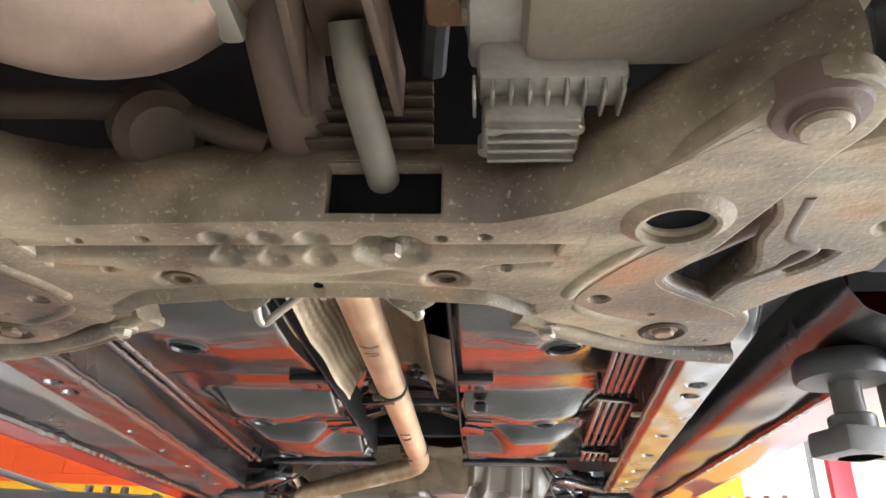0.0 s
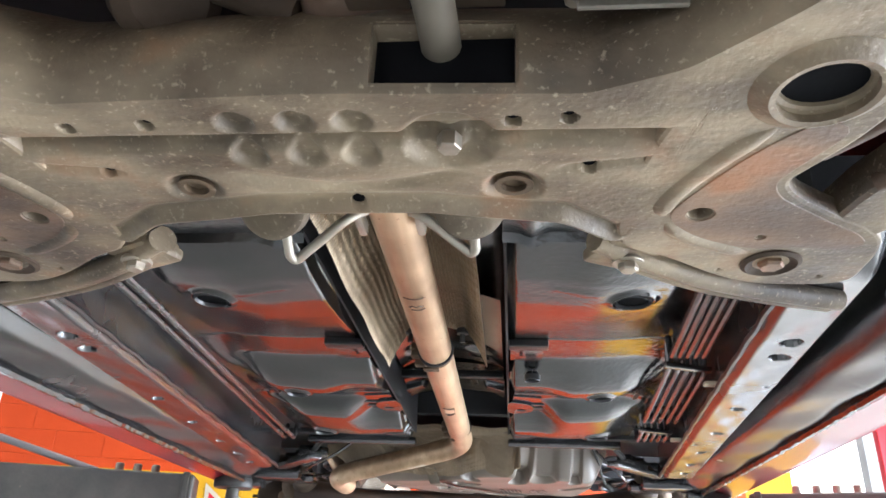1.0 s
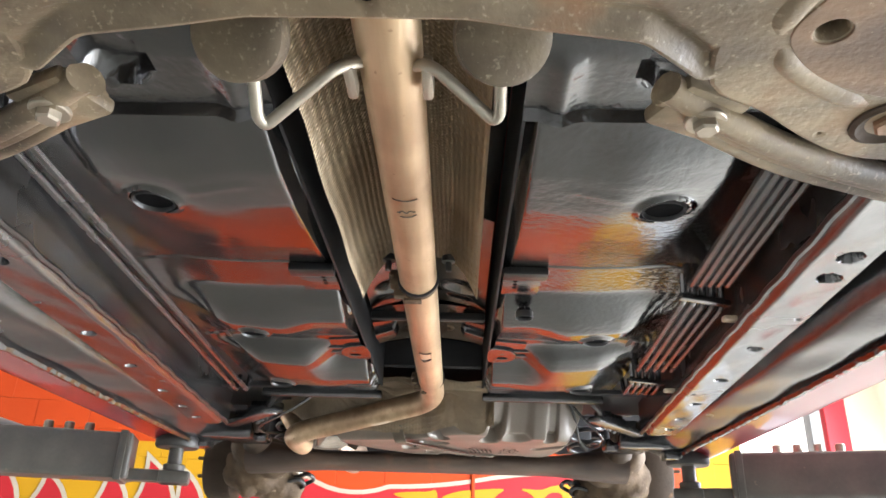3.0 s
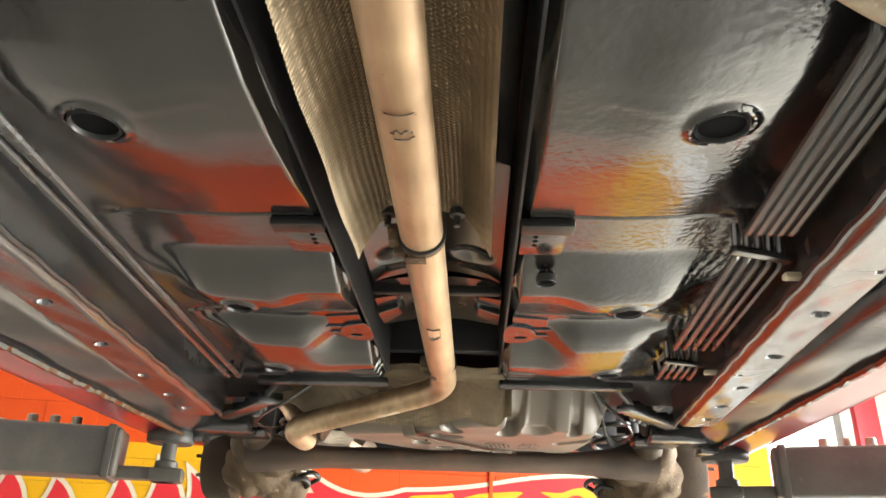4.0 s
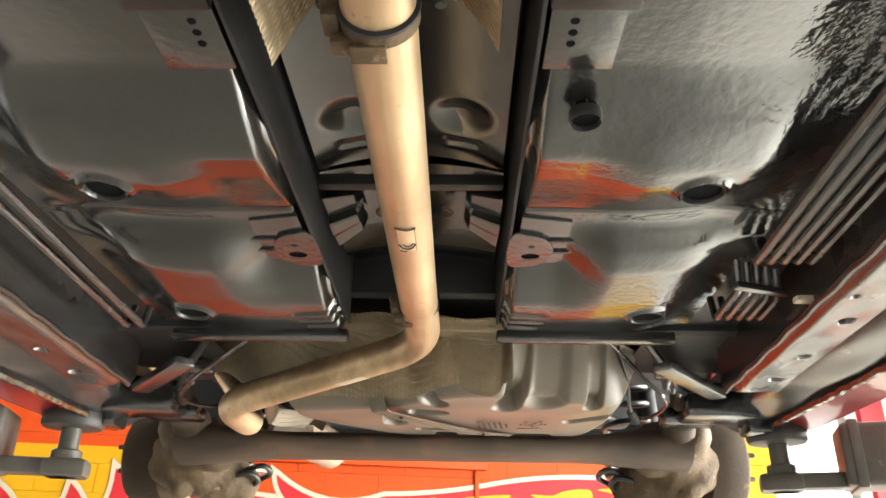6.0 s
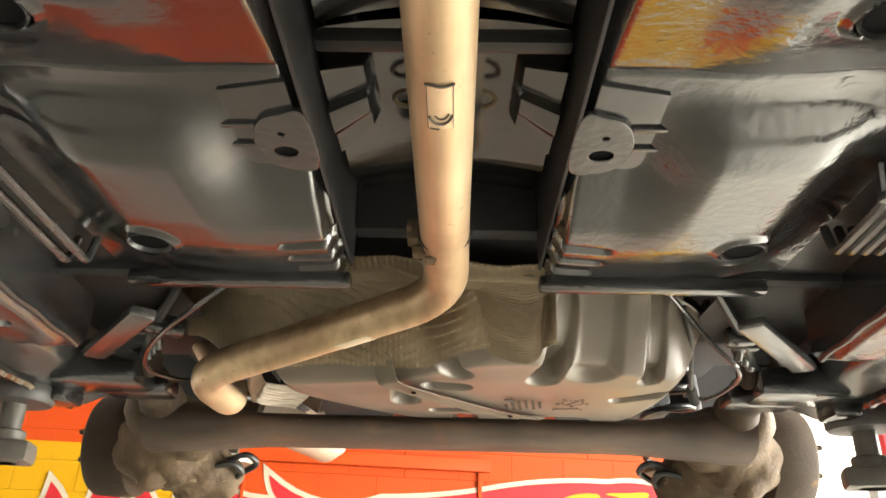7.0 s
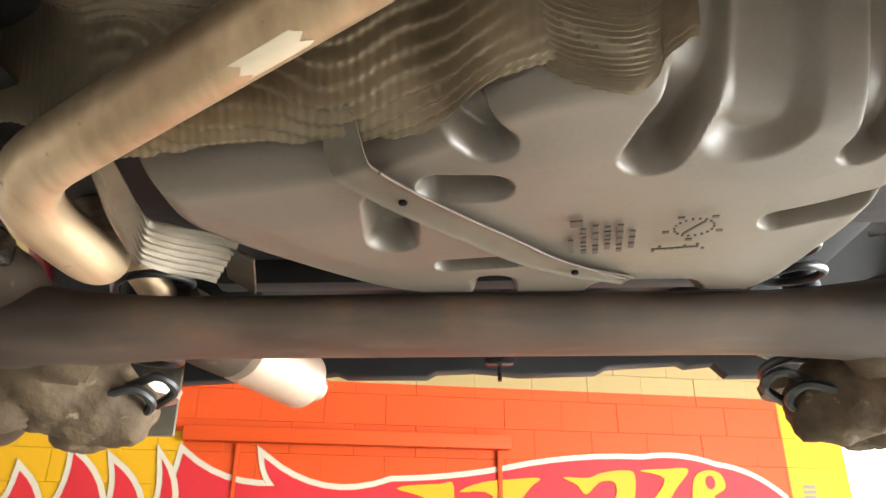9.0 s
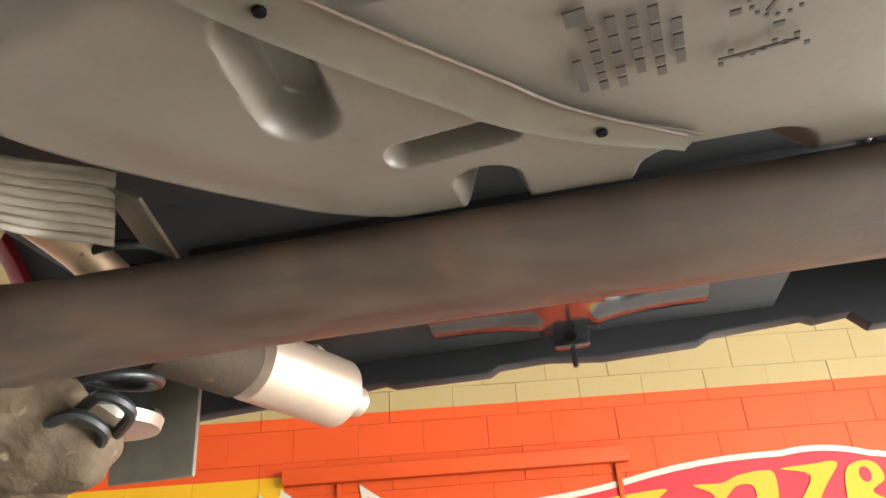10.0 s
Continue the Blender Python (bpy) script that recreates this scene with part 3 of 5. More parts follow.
def floor_pan(side):
    y = np.linspace(1.298, 2.516, 330)
    x = np.linspace(0.130, 0.450, 114)
    X, Y = np.meshgrid(x, y, indexing="ij")
    zo, zi = smooth_profile(y, PAN_OUT, 0.04), smooth_profile(y, PAN_IN, 0.035)
    w = sm(X, 0.19, 0.27)
    Z = zi[None, :] * (1 - w) + zo[None, :] * w
    Z = Z + 0.45 * np.clip(X - 0.24, 0, 0.2) ** 2
    edge_w = sm(X, 0.350, 0.448)
    Z = Z * (1 - edge_w) + 1.7325 * edge_w + 0.020 * (1 - sm(X - x[0], 0.0, 0.014))
    Z -= 0.004 * sm(X, 0.13, 0.25) * (1 - sm(X, 0.25, 0.37)) * sm(Y, 1.33, 1.5) * (1 - sm(Y, 1.5, 1.66))
    # joggled seams across the pan
    for ys in (1.72, 2.107):
        Z += 0.003 * (1 - sm(np.abs(Y - ys), 0.001, 0.004)) * sm(X, 0.125, 0.15)
    # shallow creases near the front plug
    Z -= 0.0010 * np.exp(-((Y - 1.43 - 0.15 * (X - 0.2)) / 0.008) ** 2) * sm(X, 0.17, 0.2) * (1 - sm(X, 0.25, 0.27))
    # recesses that hold the rubber plugs
    for cx, cy, r in PLUGS:
        d = np.hypot(X - cx, Y - cy)
        Z -= 0.005 * np.exp(-((d - r - 0.004) / 0.004) ** 2)
        Z += 0.022 * (1 - sm(d, r - 0.003, r + 0.002))
    # three pressed slots at the inner rear corner
    for k in range(3):
        ys = 2.391 + 0.0455 * k
        Z += 0.010 * np.exp(-((Y - ys - 0.20 * (X - 0.135)) / 0.006) ** 2) * (1 - sm(X, 0.192 - 0.002 * k, 0.203 - 0.002 * k))
    rough = np.array([[noise.noise(Vector((a * 9, b * 5, 3.0 + side))) for b in y[::6]] for a in x[::6]])
    ia, ib = np.arange(len(x)) / 6.0, np.arange(len(y)) / 6.0
    a0, b0 = np.minimum(ia.astype(int), rough.shape[0] - 2), np.minimum(ib.astype(int), rough.shape[1] - 2)
    fa, fb = (ia - a0)[:, None], (ib - b0)[None, :]
    R = rough[a0][:, b0] * (1 - fa) * (1 - fb) + rough[a0 + 1][:, b0] * fa * (1 - fb) + rough[a0][:, b0 + 1] * (1 - fa) * fb + rough[a0 + 1][:, b0 + 1] * fa * fb
    Z += 0.0012 * R
    pan = part("floor_pan", sheet("floor_pan", side * X, Y, Z), COAT if side < 0 else COAT_SIDE, car, "glossy black coated pressed floor pan")
    for cx, cy, r in PLUGS + (((0.175, 1.869, 0.0150),) if side > 0 else ()):
        zb = float(Z[np.abs(x - cx).argmin(), np.abs(y - cy).argmin()])
        at = (side * cx, cy, zb - 0.0235)
        b = bmesh.new()
        lathe(b, [(r * 1.0, 0.008), (r * 1.0, -0.001), (r * 0.93, -0.0035), (r * 0.87, -0.001), (r * 0.85, 0.008)], at, (0, 0, 1), 32)
        plug = part("plug", b, RUBBER_GLOSS, pan, "round black rubber drain plug")
        # cup is coloured near-black for the shade inside the plug
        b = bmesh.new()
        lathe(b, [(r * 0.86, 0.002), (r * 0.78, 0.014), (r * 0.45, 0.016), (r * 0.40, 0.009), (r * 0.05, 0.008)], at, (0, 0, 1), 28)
        part("cup", b, HOLE_SHADE, plug)
        for k in range(6):
            a = (k + 0.5) * math.pi / 3
            b = bmesh.new()
            box(b, (0.64 * r, 0, 0), (0.34 * r, 0.0022, 0.007), 0.0006, Matrix.Translation((side * cx, cy, zb - 0.0125)) @ Matrix.Rotation(a, 4, "Z"), seg=1)
            part("rib", b, RUBBER, plug)
    # folded bracket over the seam at the tunnel edge
    b = bmesh.new()
    box(b, (side * 0.166, 1.738, 1.7285), (0.070, 0.030, 0.013), 0.004)
    part("bracket", b, BLACKBRK, pan)
    b = bmesh.new()
    box(b, (side * 0.163, 1.792, 1.7305), (0.060, 0.078, 0.004), 0.0015)
    part("bracket_flange", b, COAT_ROUGH, pan)
    # black discs drawn as the shade of three flange holes
    for k in range(3):
        b = bmesh.new()
        cyl(b, (side * 0.153, 1.770 + 0.0135 * k, 1.7278), (side * 0.153, 1.770 + 0.0135 * k, 1.7292), 0.0038, bev=0.0005, seg=10)
        part("bracket_hole_shade", b, HOLE_SHADE, pan)
    # rounded reinforcement with a hole
    tab = loop([(0.130, 2.170), (0.152, 2.168), (0.174, 2.180), (0.186, 2.215), (0.178, 2.250), (0.158, 2.264), (0.130, 2.258)])
    me = plate([(side * a, c) for a, c in tab], [[(side * a, c) for a, c in ring(0.158, 2.231, 0.0135, 0.011, 16)], [(side * a, c) for a, c in ring(0.157, 2.200, 0.005, None, 10)]], 0.003, 0.0015, Matrix.Translation((0, 0, 1.7315)), "tab")
    part("reinforcement", me, COAT_ROUGH, pan)
    # black disc that paints the shade behind the tab's hole
    b = bmesh.new()
    cyl(b, (side * 0.158, 2.231, 1.7322), (side * 0.158, 2.231, 1.7335), 0.0132, bev=0.0003, seg=16)
    part("tab_hole_shade", b, HOLE_SHADE, pan)
    for yy in (2.188, 2.222):
        b = bmesh.new()
        box(b, (side * 0.197, yy, 1.7335), (0.034, 0.006, 0.007), 0.002)
        part("seat_stud", b, COAT_ROUGH, pan)
    me2 = plate([(side * a, c) for a, c in [(0.14, 2.125), (0.202, 2.138), (0.206, 2.268), (0.14, 2.285)]], (), 0.003, 0.001, Matrix.Translation((0, 0, 1.7362)), "doubler")
    part("doubler", me2, COAT, pan)
    # rear lip of the pan
    b = bmesh.new()
    box(b, (side * 0.275, 2.515, 1.706), (0.30, 0.024, 0.02), 0.006)
    part("rear_lip", b, COAT_ROUGH, pan)
    # front toe plate with its lip
    xs, ys = np.meshgrid(np.linspace(0.125, 0.40, 40), np.linspace(1.10, 1.302, 30), indexing="ij")
    zs = 1.727 + 0.20 * np.clip(1.21 - ys, 0, 1) - 0.012 * (1 - sm(np.abs(ys - 1.296), 0.003, 0.009))
    zs += pit(xs, ys, 0.26, 1.225, 0.03, 0.02) - 0.008 * np.exp(-((xs - 0.16) / 0.012) ** 2) * sm(ys, 1.2, 1.22)
    part("toe_board", sheet("toe_board", side * xs, ys, zs), COAT_ROUGH, car, "glossy black coated toe board panel")
    return pan


BLACKBRK = DARKCOAT
PLUGS = ((0.306, 1.4625, 0.0262), (0.318, 2.0, 0.0235), (0.349, 2.386, 0.0265))
COAT_SIDE = gloss_black("black_coating_with_orange_peel", 0.5)
RUBBER_GLOSS = surface("shiny_black_rubber", (0.010, 0.010, 0.010), (0.022, 0.022, 0.022), 0.36, big=20, bumps=0.05)
for side in (-1, 1):
    floor_pan(side)

# outer floor, with pressed beads beside each pan
for side in (-1, 1):
    x, y = np.linspace(0.405, 0.66, 150), np.linspace(1.16, 2.86, 120)
    X, Y = np.meshgrid(x, y, indexing="ij")
    Z = np.full_like(X, 1.738) - 0.002 * np.sin(Y * 6)
    sheet_ob = part("outer_floor", sheet("outer_floor", side * X, Y, Z), DARKCOAT, car, "glossy black coated outer floor")
    groups = [(1.30, 1.685, 5, 0.374, 0.424), (1.72, 2.17, 5, 0.402, 0.468), (2.235, 2.38, 5, 0.437, 0.500)] if side > 0 else [(1.25, 2.44, 2, 0.370, 0.394)]
    for y0, y1, n, xa, xb in groups:
        for k in range(n):
            xx = xa + (xb - xa) * k / (n - 1)
            shift = 0.03 * k / (n - 1)
            b = bmesh.new()
            tube(b, rounded([(side * xx, y0 + shift, 1.728), (side * (xx + 0.002), y0 + 0.012 + shift, 1.690), (side * (xx + (y1 - y0) * 0.06), y1 - 0.012, 1.690), (side * (xx + (y1 - y0) * 0.06), y1, 1.728)], 0.012, 4), 0.0055, 8)
            part("bead", b, RAIL, sheet_ob)
        if side > 0 and y0 > 1.7:
            b = bmesh.new()
            box(b, (0, 0, 0), (xb - xa + 0.022, 0.014, 0.01), 0.003, Matrix.Translation((side * (xa + xb) / 2, y0 + 0.012, 1.690)) @ Matrix.Rotation(side * 0.35, 4, "Z"))
            part("bead_cap", b, RAIL, sheet_ob)
    # small bright clips
    for yy, xx in ((1.74, 0.474), (2.215, 0.508)):
        if side > 0:
            b = bmesh.new()
            box(b, (xx, yy, 1.664), (0.026, 0.016, 0.008), 0.003)
            part("clip", b, WHITE, sheet_ob, "small pale plastic clip")

# box rails that splay outwards to the rear
RAIL_HOLES = (1.443, 1.507, 1.81, 2.017, 2.227, 2.39, 2.52)
for side in (-1, 1):
    y, w = np.linspace(1.14, 2.68, 420), np.linspace(-0.041, 0.041, 36)
    W, Y = np.meshgrid(w, y, indexing="ij")
    cx = 0.5015 + (Y - 1.47) * 0.0755
    Z = 1.639 + 0.010 * sm(np.abs(W), 0.032, 0.041) + 0.0012 * np.sin(Y * 37) * np.sin(W * 90)
    Z += 0.04 * (1 - sm(Y, 1.14, 1.24)) + 0.02 * sm(Y, 2.60, 2.68)
    for k, yh in enumerate(RAIL_HOLES):
        Z += pit(W, Y, 0.004, yh, 0.013 if k < 2 else 0.010, 0.02, 0.0022)
    Z += pit(W, Y, -0.02, 2.14, 0.004, 0.01, 0.002) + pit(W, Y, 0.02, 1.66, 0.004, 0.01, 0.002)
    rail = part("floor_rail", sheet("floor_rail", side * (cx + W), Y, Z, lift=np.full_like(Z, 1.737)), RAIL, car, "glossy black box rail with round drain holes")
    # black disc in each pit, painting the shade of an open hole
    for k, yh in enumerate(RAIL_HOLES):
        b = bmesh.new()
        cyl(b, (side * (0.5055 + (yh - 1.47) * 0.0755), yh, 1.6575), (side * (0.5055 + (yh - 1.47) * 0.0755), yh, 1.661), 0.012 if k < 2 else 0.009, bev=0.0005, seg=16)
        part("rail_hole", b, HOLE_SHADE, rail)
    b = bmesh.new()
    pts = [(side * (0.4555 + (yy - 1.47) * 0.0755), yy, 1.649 + 0.0015 * math.sin(yy * 61)) for yy in np.linspace(1.2, 2.64, 60)]
    tube(b, pts, 0.0045, 6)
    part("weld_flange", b, DARKCOAT, rail)

    # sill: inner face, pinch weld and painted outer sill
    y = np.linspace(1.18, 3.0, 90)
    prof = [(0.615, 1.742), (0.622, 1.690), (0.640, 1.660), (0.690, 1.642), (0.704, 1.640)]
    t = np.linspace(0, 1, len(prof))
    tt = np.linspace(0, 1, 24)
    px, pz = np.interp(tt, t, [p[0] for p in prof]), np.interp(tt, t, [p[1] for p in prof])
    P, Y = np.meshgrid(px, y, indexing="ij")
    Zs = np.repeat(pz[:, None], len(y), 1) + 0.0015 * np.sin(Y * 23 + P * 60)
    sill = part("sill", sheet("sill", side * P, Y, Zs), RAIL, car, "black coated inner sill")
    y = np.linspace(1.18, 2.98, 240)
    hh = np.linspace(0, 1, 5)
    H, Y = np.meshgrid(hh, y, indexing="ij")
    wob = np.array([noise.noise(Vector((0.3, v * 40, side))) for v in y])[None, :]
    b = bmesh.new()
    pts = [(side * (0.708 + 0.0025 * noise.noise(Vector((v * 30, 1, side)))), v, 1.633 + 0.003 * noise.noise(Vector((v * 45, 5, side)))) for v in y]
    tube(b, pts, 0.0075, 6)
    for v in np.linspace(1.22, 2.94, 18):
        box(b, (side * 0.708, float(v), 1.648), (0.006, 0.10, 0.03), 0.001, seg=1)
    part("pinch_weld", b, COAT_ROUGH, sill, "rough black sealed pinch weld seam")
    prof = [(0.714, 1.655), (0.740, 1.650), (0.780, 1.640), (0.812, 1.633), (0.828, 1.640), (0.836, 1.70), (0.838, 1.76)]
    tt = np.linspace(0, 1, 26)
    t = np.linspace(0, 1, len(prof))
    px, pz = np.interp(tt, t, [p[0] for p in prof]), np.interp(tt, t, [p[1] for p in prof])
    y = np.linspace(1.16, 3.02, 30)
    P, Y = np.meshgrid(px, y, indexing="ij")
    part("outer_sill", sheet("outer_sill", side * P, Y, np.repeat(pz[:, None], len(y), 1), 0.004), RED, car, "dark red painted outer sill")
    # triangular gusset at the rear end of the rail
    b = bmesh.new()
    box(b, (0, 0, 0), (0.255, 0.036, 0.016), 0.005, Matrix.Translation((side * 0.482, 2.63, 1.662)) @ Matrix.Rotation(side * 0.91, 4, "Z"))
    part("gusset", b, RAIL, car, "glossy black diagonal gusset")
    b = bmesh.new()
    box(b, (side * 0.60, 2.86, 1.665), (0.15, 0.09, 0.05), 0.012)
    box(b, (side * 0.56, 2.93, 1.66), (0.12, 0.07, 0.035), 0.01)
    box(b, (side * 0.69, 2.905, 1.635), (0.05, 0.07, 0.03), 0.008)
    part("jacking_bracket", b, COAT_ROUGH, car, "black jacking point bracket")

# tunnel: dark side walls, roof plates and cross bracket
for side in (-1, 1):
    b = bmesh.new()
    box(b, (side * 0.1275, 1.80, 1.794), (0.004, 1.44, 0.130), 0.001)
    part("tunnel_wall", b, SHADOW, car, "dull black tunnel side wall")
b = bmesh.new()
box(b, (0.0, 1.80, 1.865), (0.25, 1.5, 0.012), 0.003)
tunnel = part("tunnel_roof", b, COAT, car, "black coated tunnel roof")
xs, ys = np.meshgrid(np.linspace(-0.116, 0.116, 60), np.linspace(1.70, 2.12, 80), indexing="ij")
zs = 1.800 + 0.02 * (1 - (xs / 0.11) ** 2)
for cx in (-0.065, 0.065):
    zs += pit(xs, ys, cx, 2.026, 0.024, 0.008, 0.018) + 0.003 * np.exp(-((ys - 2.08) / 0.006) ** 2) * (np.abs(xs - cx) < 0.02)
part("tunnel_plate", sheet("tunnel_plate", xs, ys, zs), COAT, car, "glossy dark tunnel closing plate with pressed dimples")
b = bmesh.new()
box(b, (0.0, 2.128, 1.785), (0.236, 0.018, 0.018), 0.006)
tb = part("tunnel_bracket", b, DARKCOAT, car, "black tunnel cross bracket")
for sx in (-1, 1):
    V, Wd = np.meshgrid(np.linspace(0, 1, 40), np.linspace(0, 1, 14), indexing="ij")
    xo, xi = 0.119 - 0.003 * V, 0.071 - 0.003 * V
    ys = 2.169 + (0.137 - 0.054 * Wd) * V
    zs = 1.790 - 0.010 * sm(V, 0.36, 0.42) + 0.005 * sm(V, 0.68, 0.74) - 0.008 * (1 - Wd) + 0.012 * sm(Wd, 0.85, 1.0)
    part("arm", sheet("arm", sx * (xo + (xi - xo) * Wd), ys, zs, 0.003), COAT, tb, "folded glossy black strap")
    b = bmesh.new()
    tube(b, [(sx * (0.036 + 0.016 * math.cos(a)), 2.226 + 0.014 * math.sin(a), 1.793) for a in np.linspace(-1.4, 1.4, 12)], 0.0028, 6)
    part("hook", b, HUB, tb)
xs, ys = np.meshgrid(np.linspace(-0.118, 0.118, 40), np.linspace(2.13, 2.50, 60), indexing="ij")
part("tunnel_plate", sheet("tunnel_plate", xs, ys, 1.802 + 0.012 * (1 - (xs / 0.11) ** 2) + 0.04 * sm(ys, 2.37, 2.50)), COAT, car)
# added dark plate, in place of shade where the tunnel ends
b = bmesh.new()
box(b, (0.0, 2.52, 1.845), (0.25, 0.03, 0.13), 0.004)
part("tunnel_end", b, SHADOW, car, "dark plate added to fill the shaded gap at the tunnel's rear")

# embossed heat shield over the pipe
u, y = np.linspace(-1, 1, 130), np.linspace(0.96, 1.78, 560)
U, Y = np.meshgrid(u, y, indexing="ij")
X = 0.001 + 0.091 * U
Z = 1.700 + 0.085 * (1 - np.abs(U) ** 2.6) + 0.003 * np.sin(Y * 27 + 1.5 * U) + 0.0025 * np.sin(U * 9 + Y * 5)
Z += 0.0016 * np.cos(X * 2 * math.pi / 0.0078) * np.cos(Y * 2 * math.pi / 0.0078) * (0.6 + 0.4 * np.sin(Y * 11))
part("tunnel_heat_shield", sheet("tunnel_heat_shield", X, Y + 0.012 * np.sin(U * 5), Z, 0.0012), SHIELD, car, "dusty embossed aluminium tunnel heat shield")
for xx in (-0.050, 0.046):
    b = bmesh.new()
    lathe(b, [(0.004, -0.016), (0.005, -0.014), (0.005, -0.001), (0.011, 0.0), (0.011, 0.01), (0.003, 0.012)], (xx, 1.768, 1.758), (0, 0, 1), 14)
    part("shield_nut", b, RUBBER, car)

# exhaust
R = 0.0292
line = rounded([(0.0, 0.90, 1.722), (0.0, 1.30, 1.722), (0.0, 2.36, 1.718), (0.003, 2.548, 1.702), (-0.408, 2.782, 1.645), (-0.388, 2.955, 1.634), (-0.46, 3.045, 1.735), (-0.55, 3.17, 1.83), (-0.56, 3.34, 1.83), (-0.50, 3.45, 1.74)], 0.075, 10)
b = bmesh.new()
tube(b, line, R, 28)
pipe = part("exhaust_pipe", b, STEEL, car, "tan heat-stained steel exhaust pipe")
PZ = 1.720
for yc in (1.750, 2.392):
    b = bmesh.new()
    lathe(b, [(R - 0.001, -0.007), (R + 0.0025, -0.006), (R + 0.0025, 0.006), (R - 0.001, 0.007)], (0.0, yc, PZ), (0, 1, 0), 28)
    box(b, (-0.037, yc + 0.002, PZ), (0.014, 0.026, 0.026), 0.003)
    box(b, (-0.029, yc + 0.014, PZ - 0.020), (0.018, 0.018, 0.01), 0.002)
    cyl(b, (-0.041, yc - 0.022, PZ), (-0.041, yc + 0.02, PZ), 0.004, seg=8)
    box(b, (-0.008, yc + 0.012, PZ - R - 0.002), (0.028, 0.02, 0.004), 0.001)
    part("clamp", b, HUB, pipe, "rusty pipe clamp with bolt")
    b = bmesh.new()
    lathe(b, [(R, -0.003), (R + 0.0036, -0.002), (R + 0.0036, 0.001), (R, 0.002)], (0.0, yc - 0.008, PZ), (0, 1, 0), 28)
    part("clamp_edge", b, SHADOW, pipe)
# stamped marks on the pipe
def on_pipe(dx, y, lift=0.0003):
    return ((R + lift) * math.sin(dx / R), y, 1.7205 - 0.0024 * max(0.0, y - 1.3) - (R + lift) * math.cos(dx / R))


for dy, w, dx in ((-0.028, 0.030, 0), (0.0, 0.020, 0.001), (0.0035, 0.004, -0.009), (0.011, 0.005, 0.010), (0.013, 0.016, 0.0)):
    b = bmesh.new()
    tube(b, [on_pipe(dx + w * (k / 8 - 0.5), 1.455 + dy + (0.003 * math.cos(k * 1.7) if w == 0.020 else 0)) for k in range(9)], 0.0008, 5)
    part("stamp_mark", b, INK, pipe)
A, S = np.meshgrid(np.linspace(-0.0105, 0.0105, 9) / R, np.linspace(2.070, 2.128, 12), indexing="ij")
part("stamp_plate", sheet("stamp_plate", (R + 0.0004) * np.sin(A), S, 1.7186 - (R + 0.0004) * np.cos(A), 0.0003), RUBBED, pipe, "paler rubbed patch with a stamped mark")
for line_w, pts in ((0.0011, [(-0.012 + 0.003 * k, 2.069 - 0.0008 * math.sin(k)) for k in range(9)]),
                    (0.0004, [(-0.0107, 2.070 + 0.0145 * k) for k in range(5)]), (0.0004, [(0.0107, 2.070 + 0.0145 * k) for k in range(5)]),
                    (0.0013, [(0.0095 * math.cos(a), 2.108 + 0.012 * math.sin(a)) for a in np.linspace(0.1, 2.9, 12)]),
                    (0.0008, [(0.001 + 0.006 * math.cos(a), 2.104 + 0.009 * math.sin(a)) for a in np.linspace(0.2, 2.6, 10)]),
                    (0.0008, [(-0.009 + 0.002 * k, 2.127 + 0.001 * (k % 2)) for k in range(5)])):
    b = bmesh.new()
    tube(b, [on_pipe(px, py, 0.0009) for px, py in pts], line_w, 5)
    part("stamp_mark", b, INK, pipe)
du, dn = Vector((-0.862, 0.491, -0.120)), Vector((0.495, 0.869, 0))
S, A = np.meshgrid(np.linspace(-0.028, 0.028, 14), np.linspace(-0.30, 0.40, 8), indexing="ij")
S = S + 0.004 * np.sin(A * 17)
base = Vector((-0.130, 2.6245, 1.6835))
Rs = R + 0.0008
part("sticker", sheet("sticker", base.x + du.x * S + dn.x * Rs * np.sin(A), base.y + du.y * S + dn.y * Rs * np.sin(A), base.z + du.z * S - Rs * np.cos(A), 0.0004), WHITE, pipe, "pale torn sticker")
# hangers: welded rods and rubber discs
for sx, ends in ((-1, [(-0.024, 1.195, 1.708), (-0.042, 1.180, 1.690), (-0.106, 1.216, 1.654), (-0.111, 1.206, 1.656), (-0.108, 1.15, 1.69), (-0.105, 1.08, 1.69)]),
                 (1, [(0.022, 1.20, 1.708), (0.038, 1.178, 1.692), (0.092, 1.216, 1.663), (0.097, 1.208, 1.664), (0.095, 1.15, 1.69), (0.092, 1.08, 1.69)])):
    b = bmesh.new()
    tube(b, rounded(ends, 0.014, 5), 0.0056, 12)
    box(b, (sx * 0.034, 1.207, 1.700), (0.010, 0.045, 0.018), 0.004)
    part("hanger_rod", b, ROD, pipe, "bent zinc hanger rod")
    b = bmesh.new()
    cx = -0.006 + sx * 0.100
    lathe(b, [(0.012, -0.014), (0.030, -0.014), (0.037, -0.009), (0.037, 0.009), (0.030, 0.014), (0.012, 0.014)], (cx, 1.122, 1.676), (0.15 * sx, -0.75, -0.6), 30)
    part("rubber_mount", b, DUSTY, pipe, "dusty round rubber exhaust mount")
# rear silencer behind the axle; shade and sunlight are put into its two colours
b = bmesh.new()
cyl(b, (-0.502, 3.40, 1.742), (-0.428, 3.55, 1.729), 0.061, bev=0.01, seg=36)
muffler = part("silencer", b, DRUM, car, "silencer front half, coloured dark for its shade")
b = bmesh.new()
cyl(b, (-0.428, 3.55, 1.729), (-0.338, 3.745, 1.713), 0.060, bev=0.012, seg=36)
part("silencer_shell", b, SILENCER, muffler, "silencer end, coloured pale for the sun on it")
b = bmesh.new()
